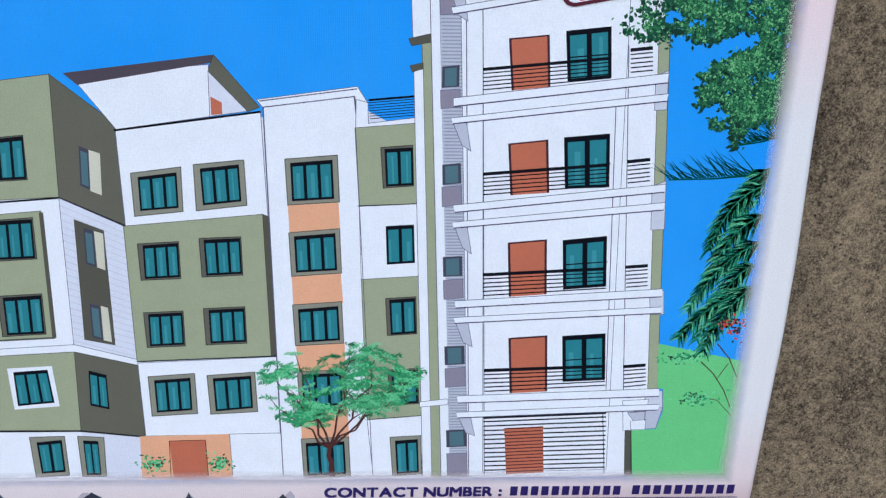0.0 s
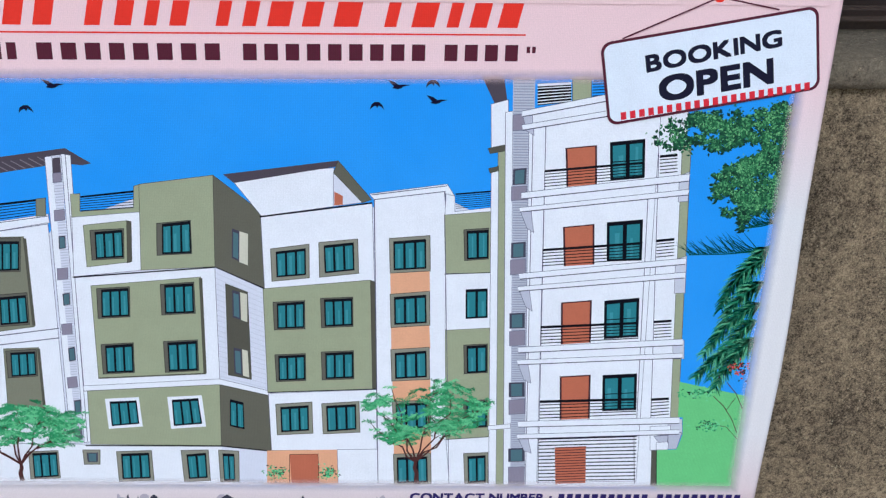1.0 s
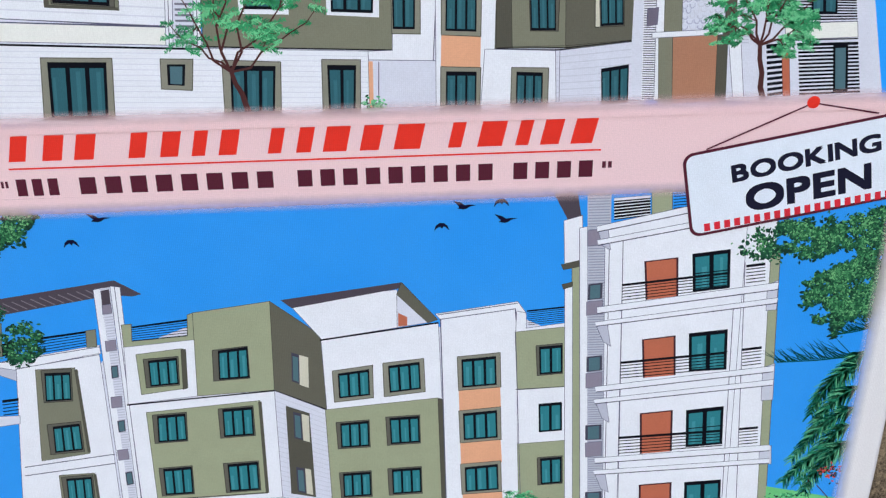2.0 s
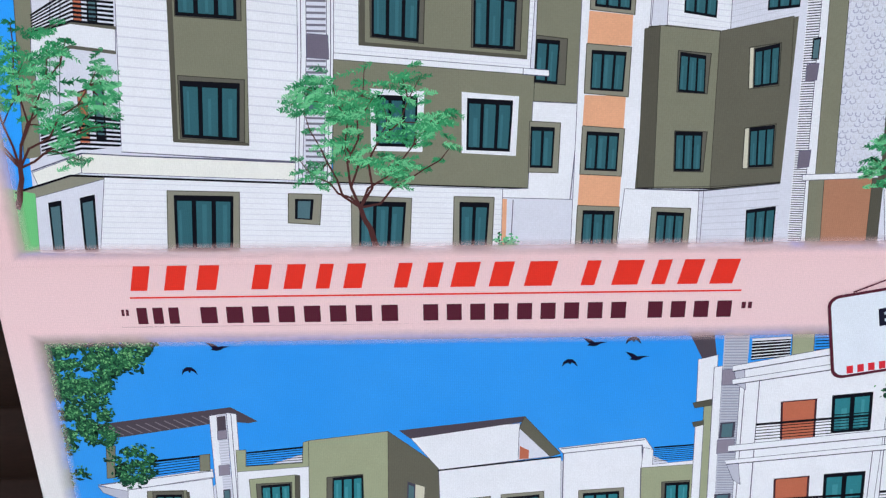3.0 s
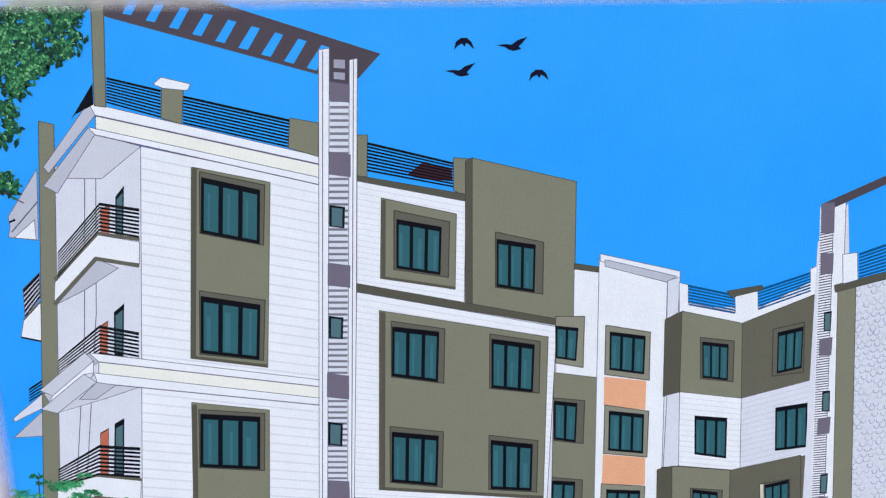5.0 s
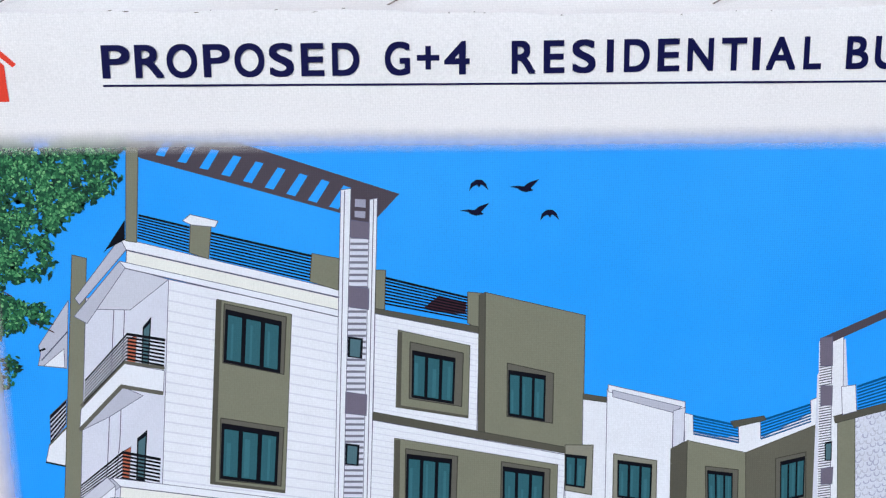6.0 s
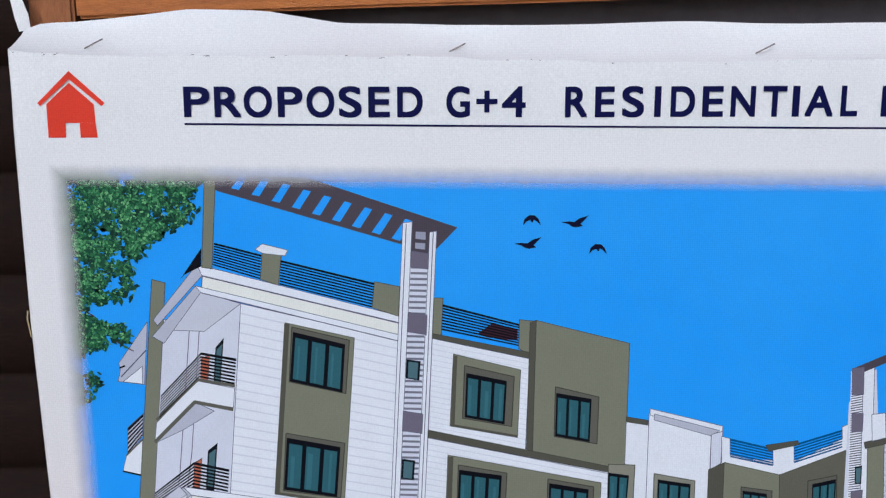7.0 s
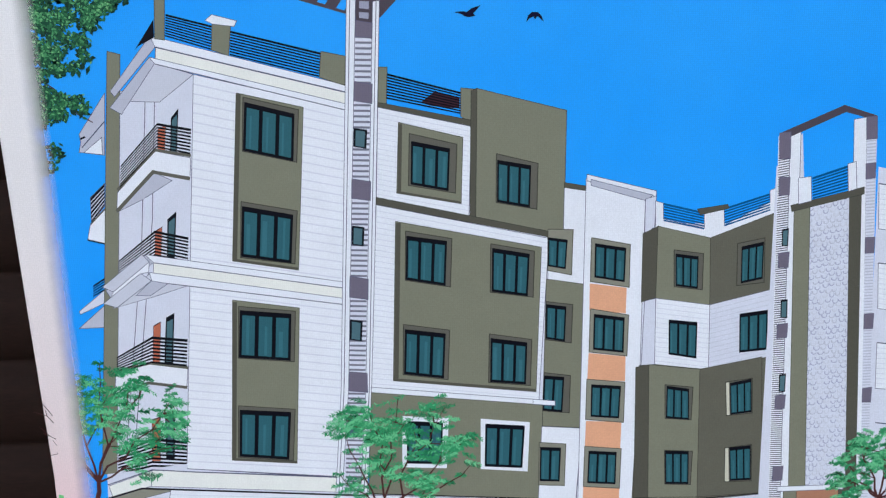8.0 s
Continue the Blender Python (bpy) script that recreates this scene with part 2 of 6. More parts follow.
class Drawing:
    """Flat printed shapes, in millimetres on the sheet, each new one a hair over the last."""

    def __init__(self):
        self.verts, self.faces, self.index, self.mats = [], [], [], []
        self.level()

    def level(self):
        depth[0] += 1
        self.y = -depth[0] * STEP

    def fill(self, colour, pts):
        pts = cropped(list(pts))
        if len(pts) < 3:
            return
        m = colour if not isinstance(colour, str) else ink(colour)
        if m not in self.mats:
            self.mats.append(m)
        k = len(self.verts)
        self.verts += [(x / 1000, self.y, z / 1000) for x, z in pts]
        self.faces.append(tuple(range(k, k + len(pts))))
        self.index.append(self.mats.index(m))

    def stroke(self, colour, pts, w, w2=None):
        """A line with mitred joints that tapers from w to w2 (mm)."""
        w2 = w if w2 is None else w2
        n = len(pts) - 1
        sides = []
        for k, (x, z) in enumerate(pts):
            (ax, az), (bx, bz) = pts[max(k - 1, 0)], pts[min(k + 1, n)]
            d = math.hypot(bx - ax, bz - az) or 1.0
            h = (w + (w2 - w) * k / n) / 2
            if 0 < k < n:
                u, v = (x - ax, z - az), (bx - x, bz - z)
                c = (u[0] * v[0] + u[1] * v[1]) / ((math.hypot(*u) or 1) * (math.hypot(*v) or 1))
                h /= max(0.35, math.sqrt(max(0.0, (1 + c) / 2)))
                u, v = [p / (math.hypot(*u) or 1) for p in u], [p / (math.hypot(*v) or 1) for p in v]
                tx, tz = u[0] + v[0], u[1] + v[1]
                d = math.hypot(tx, tz) or 1.0
                nx, nz = -tz / d * h, tx / d * h
            else:
                nx, nz = -(bz - az) / d * h, (bx - ax) / d * h
            sides.append(((x + nx, z + nz), (x - nx, z - nz)))
        for p, q in zip(sides, sides[1:]):
            self.fill(colour, [p[0], p[1], q[1], q[0]])

    def each(self, name, parent, start=0):
        """One object for every shape from the given one on."""
        for f, m in list(zip(self.faces, self.index))[start:]:
            mesh_ob(name, [self.verts[k] for k in f], [tuple(range(len(f)))], [self.mats[m]], None, parent)
        self.faces, self.index = self.faces[:start], self.index[:start]

    def done(self, name, parent):
        return mesh_ob(name, self.verts, self.faces, self.mats, self.index, parent)


def pairs(flat):
    return [(flat[k], flat[k + 1]) for k in range(0, len(flat), 2)]


def at(q, u, v):
    """The point u across and v down in a four-cornered field given clockwise from its top left."""
    (ax, az), (bx, bz), (cx, cz), (dx, dz) = q[:4]
    return ((ax * (1 - u) + bx * u) * (1 - v) + (dx * (1 - u) + cx * u) * v, (az * (1 - u) + bz * u) * (1 - v) + (dz * (1 - u) + cz * u) * v)


def field(q, u0, u1, v0, v1):
    return [at(q, u0, v0), at(q, u1, v0), at(q, u1, v1), at(q, u0, v1)]


def wall(pic, colour, flat):
    d = Drawing()
    q = pairs(flat)
    d.fill(colour, q)
    if colour in ("white", "white_sh", "cream", "soffit", "soffit2", "purple", "mauve"):
        o = Drawing()
        o.stroke("outline", q + q[:1], 0.4)
        o.done("printed_outline", pic)
    elif colour in ("olive", "olive2", "olive_sh", "olive_dk"):
        o = Drawing()
        o.stroke("olive_edge", q + q[:1], 0.4)
        o.done("printed_outline", pic)
    return d.done("printed_wall" if colour not in ("city", "city_lt") else "printed_skyline", pic)


def boards(pic, colour, n, flat):
    d, q = Drawing(), pairs(flat)
    d.fill(colour, q)
    d.level()
    if len(q) == 4:
        for k in range(1, n):
            d.fill("seam" if colour == "white" else "seam_sh", field(q, 0, 1, (k - 0.075) / n, (k + 0.075) / n))
        d.each("printed_seam", pic, 1)
        o = Drawing()
        o.stroke("outline", q + q[:1], 0.4)
        o.done("printed_outline", pic)
    return d.done("printed_boarding", pic)


def glass_of(pic):
    return ("glass", "glass_lt") if pic == up else ("glass2", "glass2_lt")


def win(pic, around, n, outer, inner=None):
    q = pairs(outer)
    if inner is not None:
        d = Drawing()
        d.fill(around, q)
        d.done("printed_surround", pic)
        if around in ("frame", "reveal"):
            d = Drawing()
            d.stroke("olive_dk" if around == "frame" else "olive_edge", q + q[:1], 0.6)
            d.done("printed_shadow_line", pic)
        q = pairs(inner)
    d = Drawing()
    d.fill("dark" if n > 1 or pic == up else "slot_bar", q)
    d.done("printed_window", pic)
    a, b = glass_of(pic) if n > 1 else ("glass_small", "glass_small")
    rnd = random.Random(int(q[0][0] * 7 + q[0][1] * 13))
    g = 0.12 / max(n, 1)
    d = Drawing()
    for k in range(n):
        d.fill(a, field(q, k / n + g * (1.0 if k else 1.3), (k + 1) / n - g * (0.9 if k < n - 1 else 1.3), 0.10, 0.94))
    d.level()
    for k in range(n):
        u0, u1 = k / n + g * 1.3, (k + 1) / n - g * 1.3
        c = u0 + (u1 - u0) * rnd.uniform(0.05, 0.5)
        d.fill(b, field(q, c, c + (u1 - u0) * rnd.uniform(0.15, 0.4), 0.14 + 0.3 * rnd.random(), 0.92))
    d.each("printed_pane", pic)


def rail(pic, colour, n, flat):
    d, q = Drawing(), pairs(flat)
    for k in range(n):
        v = (k + 0.5) / n
        h = (0.28 if pic == up else 0.15) / n if k else 0.40 / n
        d.fill(colour, field(q, 0, 1, v - h, v + h))
    d.each("printed_bar", pic)


def louver(pic, n, flat, ground="white_sh", bar="soffit"):
    d, q = Drawing(), pairs(flat)
    d.fill(ground, q)
    if len(q) == 4:
        d.level()
        for k in range(n):
            d.fill(bar, field(q, 0.04, 0.96, (k + 0.2) / n, (k + 0.6) / n))
    return tagged(d.done("printed_louvre", pic), kind="stuff")


def louver_dk(pic, n, flat):
    return louver(pic, n, flat, "louvre_bg", "louvre_bar")


def louver_md(pic, n, flat):
    return louver(pic, n, flat, "white_sh", "vent_bar")


def louver_bk(pic, n, flat):
    return louver(pic, n, flat, "white", "slot_bar")


def line(pic, colour, w, flat):
    d = Drawing()
    d.stroke(colour, pairs(flat), w)
    return d.done("printed_branch" if colour == "bark" else "printed_line", pic)


def door(pic, flat):
    d, q = Drawing(), pairs(flat)
    d.fill("maroon", q)
    d.done("printed_door_frame", pic)
    d = Drawing()
    d.fill("door", field(q, 0.06, 0.94, 0.03, 1.0))
    return d.done("printed_door", pic)


def garage(pic, flat):
    d, q = Drawing(), pairs(flat)
    d.fill("door", q)
    d.level()
    for k in range(14):
        d.fill("maroon", field(q, 0, 1, (k + 0.1) / 14, (k + 0.4) / 14))
    d.each("printed_slat", pic, 1)
    return d.done("printed_door", pic)


def ledge(pic, flat):
    d, q = Drawing(), pairs(flat)
    d.fill("white", q)
    d.level()
    d.stroke("line", [q[0], q[1]], 0.45)
    d.stroke("ledge_ink", [q[3], q[2]], 0.8)
    return d.done("printed_ledge", pic)


def slots(pic, n, first, last):
    d, a, b = Drawing(), pairs(first), pairs(last)
    for k in range(n):
        f = k / (n - 1)
        d.fill(SKY, [(p[0] + (r[0] - p[0]) * f, p[1] + (r[1] - p[1]) * f) for p, r in zip(a, b)])
    d.each("printed_slot", pic)


def brick(pic, flat):
    """Stone cladding: rows of small rounded stones, each with a shaded lower rim."""
    d, q = Drawing(), pairs(flat)
    d.fill("stone", q)
    d.level()
    rnd = random.Random(5)
    rows, cols = 58, 6
    for r in range(rows):
        if r % 4 == 0:
            d.level()
        for c in range(cols + r % 2):
            u, v = (c + 0.5 - 0.5 * (r % 2) + rnd.uniform(-0.12, 0.12)) / cols, (r + rnd.uniform(0.15, 0.5)) / rows
            w, h = rnd.uniform(0.32, 0.46) / cols, rnd.uniform(0.35, 0.6) / rows
            arc = [at(q, min(max(u + w * math.cos(t), 0), 1), min(v + h * math.sin(t), 1)) for t in (-0.5, 0.3, 1.1, 1.9, 2.7, 3.5)]
            d.stroke(rnd.choice(("stone_joint", "stone_joint", "soffit", "soffit2")), arc, 0.4, 0.9)
    return tagged(d.done("printed_stone_cladding", pic), kind="stuff")


def on_picture(pic, x, z):
    """Whether a leaf lies within the printed picture."""
    if not -70 < x < 621:
        return False
    return 33 < z < 470 if pic == up else -386 - 0.045 * x < z < -29


def leaf(d, rnd, colour, x, z, size, flat=1.0):
    a = rnd.uniform(0, math.pi)
    n = rnd.choice((4, 5, 6))
    pts = []
    for k in range(n):
        t = 2 * math.pi * k / n
        px, pz = math.cos(t) * size * rnd.uniform(0.7, 1.2), math.sin(t) * size * 0.5 * rnd.uniform(0.7, 1.2)
        pts.append((x + px * math.cos(a) - pz * math.sin(a), z + (px * math.sin(a) + pz * math.cos(a)) * flat))
    d.fill(colour, pts)


def inside(p, poly):
    hit = False
    for (ax, az), (bx, bz) in zip(poly, poly[1:] + poly[:1]):
        if (az > p[1]) != (bz > p[1]) and p[0] < ax + (bx - ax) * (p[1] - az) / (bz - az):
            hit = not hit
    return hit


def leaves(pic, seed, thick, flat):
    """A mass of hanging foliage: dark hollow behind, leaf clumps lit from above in front, ragged rim with gaps."""
    d, q, rnd = Drawing(), pairs(flat), random.Random(seed)
    xs, zs = [p[0] for p in q], [p[1] for p in q]
    area = abs(sum(a[0] * b[1] - b[0] * a[1] for a, b in zip(q, q[1:] + q[:1]))) / 2
    clumps = []
    while len(clumps) < max(4, int(area / 26)):
        p = (rnd.uniform(min(xs), max(xs)), rnd.uniform(min(zs), max(zs)))
        if inside(p, q):
            clumps.append(p)
    for cols, share, size, lift in ((("leaf_dk", "leaf_dk", "shade_leaf"), 0.42, 3.0, -0.8), (("shade_leaf", "corner_leaf", "shade_leaf", "corner_leaf"), 0.5, 1.8, 0.0), (("corner_leaf", "corner_lt", "corner_lt", "leaf_edge"), 0.24, 1.3, 1.0)):
        n = int(area * share * thick)
        for k in range(n):
            if k % max(5, n // 14) == 0:
                d.level()
            c = rnd.choice(clumps)
            x, z = c[0] + rnd.gauss(0, 2.6), c[1] + lift + rnd.gauss(0, 2.2)
            if on_picture(pic, x, z):
                leaf(d, rnd, rnd.choice(cols), x, z, size * rnd.uniform(0.6, 1.1))
    return d.done("printed_foliage", pic)


def bent(rnd, a, b, sag, n=5):
    """A wavering way from a to b that bows by sag."""
    out = []
    for k in range(n + 1):
        f = k / n
        w = sag * 4 * f * (1 - f)
        dx, dz = b[0] - a[0], b[1] - a[1]
        L = math.hypot(dx, dz) or 1.0
        j = rnd.uniform(-0.05, 0.05) * L if 0 < k < n else 0
        out.append((a[0] + dx * f - dz / L * (w + j), a[1] + dz * f + dx / L * (w + j)))
    return out


def tree(pic, seed, flat):
    """A slender printed street tree: forked trunk, winding limbs and feathery drooping leaf sprays."""
    (cx, cz), (rx, rz), fork, base = pairs(flat)
    d, rnd = Drawing(), random.Random(seed)
    limbs, tips = [], []
    for k in range(7):
        a = math.pi * (-0.2 + 1.4 * (k + rnd.uniform(0.3, 0.7)) / 7)
        r = rnd.uniform(0.72, 0.92)
        main = bent(rnd, fork, (cx + math.cos(a) * rx * r, cz + math.sin(a) * rz * r), rnd.uniform(-5, 5), 6)
        limbs.append((main, 1.7, 0.45))
        for _ in range(4):
            p = main[rnd.randint(2, 5)]
            b = a + rnd.uniform(-1.3, 1.3)
            e = (p[0] + math.cos(b) * rx * rnd.uniform(0.25, 0.5), p[1] + math.sin(b) * rz * rnd.uniform(0.2, 0.45))
            if math.hypot((e[0] - cx) / rx, (e[1] - cz) / rz) > 1:
                continue
            twig = bent(rnd, p, e, rnd.uniform(-2.5, 2.5), 4)
            limbs.append((twig, 0.95, 0.3))
            tips += twig[2:]
            for _ in range(2):
                s = twig[rnd.randint(2, 4)]
                e2 = (s[0] + rnd.uniform(-0.2, 0.2) * rx, s[1] + rnd.uniform(-0.12, 0.2) * rz)
                limbs.append(([s, e2], 0.6, 0.25))
                tips.append(e2)
        tips += main[3:]
    clumps = [rnd.choice(tips) for _ in range(34)]
    sprays = list(tips)
    while len(sprays) < 310:
        c = rnd.choice(clumps)
        p = (c[0] + rnd.gauss(0, 0.15) * rx, c[1] + rnd.gauss(0, 0.1) * rz)
        if math.hypot((p[0] - cx) / rx, (p[1] - cz) / rz) < rnd.uniform(0.85, 1.05):
            sprays.append(p)
    rnd.shuffle(sprays)

    def scatter(some, colours, size):
        """Drooping twigs with narrow leaflets on both sides."""
        for n, (tx, tz) in enumerate(some):
            if n % 5 == 0:
                d.level()
            side = (1 if tx > cx else -1) * (1 if rnd.random() < 0.75 else -1)
            a, L = rnd.uniform(-0.5, 0.45), rx * rnd.uniform(0.14, 0.24)
            colour = rnd.choice(colours)
            for k in range(9):
                f = k / 9 - 0.4
                x, z = tx + side * math.cos(a) * L * f, tz + math.sin(a) * L * f - 0.35 * L * f * abs(f)
                if not on_picture(pic, x, z):
                    continue
                for half in (-1, 1):
                    if rnd.random() < 0.12:
                        continue
                    b = a + half * rnd.uniform(0.5, 1.1)
                    m = size * rnd.uniform(0.6, 1.2) * (1.15 - abs(f))
                    d.stroke(colour if rnd.random() < 0.7 else rnd.choice(colours), [(x, z), (x + side * math.cos(b) * m, z + math.sin(b) * m - 0.3)], 0.95, 0.4)

    k = int(len(sprays) * 0.58)
    scatter(sprays[:k], ("leaf", "tree_shade", "leaf", "tree_shade"), 2.9)
    d.level()
    d.stroke("bark", bent(rnd, base, fork, rnd.uniform(-1, 1), 4), 4.2, 2.8)
    for way, w, w2 in limbs:
        if w > 0.8 or rnd.random() < 0.5:
            d.level()
            d.stroke("bark", way, w, w2)
    scatter(sprays[k:], ("leaf_lt", "leaf", "leaf", "leaf_lt"), 2.6)
    return d.done("printed_tree", pic)


def bush(pic, seed, flat):
    (cx, cz), (rx, rz) = pairs(flat)
    d, rnd = Drawing(), random.Random(seed)
    for k in range(90):
        if k % 15 == 0:
            d.level()
        leaf(d, rnd, ("leaf_dk", "leaf", "leaf_lt")[min(2, k // 30)], cx + rnd.gauss(0, rx * 0.45), cz + rnd.gauss(0, rz * 0.4), 1.4)
    return d.done("printed_bush", pic)


def palm(pic, seed, flat):
    """One palm leaf: a rib with thin leaflets along its upper side."""
    (bx, bz), (rx, rz), tip = pairs(flat)
    d, rnd = Drawing(), random.Random(seed)
    d.stroke("palm", [(bx, bz), ((bx + tip[0]) / 2, (bz + tip[1]) / 2 - 1), tip], 1.6, 0.5)
    d.level()
    for k in range(34):
        f = k / 34
        x, z = bx + (tip[0] - bx) * f, bz + (tip[1] - bz) * f
        L = rx * (0.36 - 0.14 * f) * rnd.uniform(0.8, 1.1)
        a = math.radians(rnd.uniform(118, 158))
        d.stroke("palm", [(x, z), (x + math.cos(a) * L, z + math.sin(a) * L * 0.8)], 1.0, 0.2)
    return d.done("printed_palm_leaf", pic)


def frond(pic, seed, flat):
    """An arching palm leaf: a bowed rib with long leaflets that hang from both sides."""
    a, m, b = pairs(flat)
    d, rnd = Drawing(), random.Random(seed)
    def rib(f):
        return ((1 - f) ** 2 * a[0] + 2 * f * (1 - f) * m[0] + f * f * b[0], (1 - f) ** 2 * a[1] + 2 * f * (1 - f) * m[1] + f * f * b[1])
    for k in range(60):
        if k % 8 == 0:
            d.level()
        f = (k + rnd.random()) / 60
        (x, z), (x2, z2) = rib(f), rib(min(1.0, f + 0.06))
        t = math.atan2(z2 - z, x2 - x)
        L = (16.5 - 8 * f) * rnd.uniform(0.7, 1.1)
        for half in (-1, 1):
            g = t + half * rnd.uniform(0.5, 0.95)
            e = (x + math.cos(g) * L, z + math.sin(g) * L - 0.28 * L)
            mid = (x + math.cos(g) * L * 0.55, z + math.sin(g) * L * 0.55 - 0.05 * L)
            if on_picture(pic, *e):
                d.stroke(rnd.choice(("palm", "palm_lt", "palm_lt", "palm_lt", "palm_glint", "palm_glint")), [(x, z), mid, e], 1.6, 0.35)
    d.level()
    d.stroke("palm_lt", [rib(k / 8) for k in range(9)], 1.0, 0.4)
    return d.done("printed_palm_leaf", pic)


def berries(pic, seed, flat):
    (cx, cz), (rx, rz) = pairs(flat)
    d, rnd = Drawing(), random.Random(seed)
    for k in range(70):
        if k % 14 == 0:
            d.level()
        leaf(d, rnd, rnd.choice(("berry", "berry", "maroon", "leaf_dk")), cx + rnd.gauss(0, rx * 0.4), cz + rnd.gauss(0, rz * 0.4), 1.6)
    return d.done("printed_berries", pic)


def bird(pic, flat, arched, flip=1):
    """A small dark bird in the printed sky: wings arched down, or one wing raised."""
    x, z = flat
    shape = ((-5.3, -3.2), (-4.3, 1.0), (-1.6, 3.1), (1.8, 3.0), (4.0, 0.9), (5.5, -3.1), (3.0, -0.6), (1.3, 0.4), (0.3, -1.6), (-0.9, 0.2), (-3.2, -0.7)) if arched else (
        (-8.2, 0.3), (-3.2, 0.8), (0.0, 0.4), (3.0, 2.6), (8.4, 4.3), (5.4, 0.9), (3.8, -0.7), (5.3, -2.1), (1.0, -2.9), (-1.6, -2.2), (-3.6, -0.7))
    d = Drawing()
    d.fill("bird_ink", [(x + flip * a, z + b) for a, b in shape])
    return d.done("printed_bird", pic)


def glyph(ch):
    cu = bpy.data.curves.new("printed_letter", "FONT")
    cu.body = ch
    ob = bpy.data.objects.new("printed_letter", cu)
    scene.collection.objects.link(ob)
    bpy.context.view_layer.update()
    me = bpy.data.meshes.new_from_object(ob.evaluated_get(bpy.context.evaluated_depsgraph_get()))
    bpy.data.objects.remove(ob)
    return me


def words(pic, text, colour, x0, x1, z, cap, turn=0.0, heavy=0.02, gap=0.12, spans=None):
    """Lettering between x0 and x1 (mm) on the base line z, with capitals cap high, a part for each letter. spans: where each letter begins and ends."""
    made, x = [], 0.0
    for ch in text:
        if ch == " ":
            x += 0.28
            continue
        me = glyph(ch)
        lo, hi = min(v.co.x for v in me.vertices), max(v.co.x for v in me.vertices)
        made.append((me, x - lo))
        x += hi - lo + gap
    k = (x1 - x0) / (x - gap)
    depth[0] += 1
    c, s = math.cos(radians(turn)), math.sin(radians(turn))
    thick = heavy * cap
    for count, (me, off) in enumerate(made):
        verts, faces = [], []
        lo, hi = min(v.co.x for v in me.vertices), max(v.co.x for v in me.vertices)
        a, b = (spans[count][0] + thick, spans[count][1] - thick) if spans else (x0 + (lo + off) * k, x0 + (hi + off) * k)
        for n, (sx, sz) in enumerate(((-1, -1), (1, 1), (1, -1), (-1, 1), (0, 0))):
            base = len(verts)
            for v in me.vertices:
                px, pz = a - x0 + (v.co.x - lo) / (hi - lo) * (b - a) + sx * thick, v.co.y / 0.72 * cap + sz * thick
                verts.append(((x0 + px * c - pz * s) / 1000, -(depth[0] + n) * STEP, (z + px * s + pz * c) / 1000))
            faces += [tuple(base + q for q in p.vertices) for p in me.polygons]
        mesh_ob("printed_letter", verts, faces, [ink(colour)], None, pic)
    depth[0] += 5


def bars(pic, colour, cells, z, cap, turn=0.0, lean=0.0, origin=0.0):
    """Plain bars in place of writing: one for each (start, end) in mm along the base line."""
    d = Drawing()
    c, s = math.cos(radians(turn)), math.sin(radians(turn))
    for a, b in cells:
        pts = [(a, 0), (b, 0), (b + lean * cap, cap), (a + lean * cap, cap)]
        d.fill(colour, [(origin + (x - origin) * c - h * s, z + (x - origin) * s + h * c) for x, h in pts])
    d.each("printed_bar", pic)


def cells(x0, x1, n, gap=0.3):
    w = (x1 - x0) / n
    return [(x0 + k * w, x0 + (k + 1 - gap) * w) for k in range(n)]


# ---- the banner ----
LEFT = ((-500, -80), (-165, -86.5), (-19, -89), (82, -87), (231, -90), (372, -92.5), (540, -91.5))
RIGHT = ((-500, 634), (-440, 639), (-360, 641.5), (-286, 644), (-226, 644), (-138, 641.5), (28, 642), (540, 645))


def edge(side, z):
    zs, xs = zip(*side)
    return float(np.interp(z, zs, xs))


banner = tagged(new("banner"), "printed flex banner of an apartment block stapled on a wooden frame", "banner")
GROUND_Z = -0.75


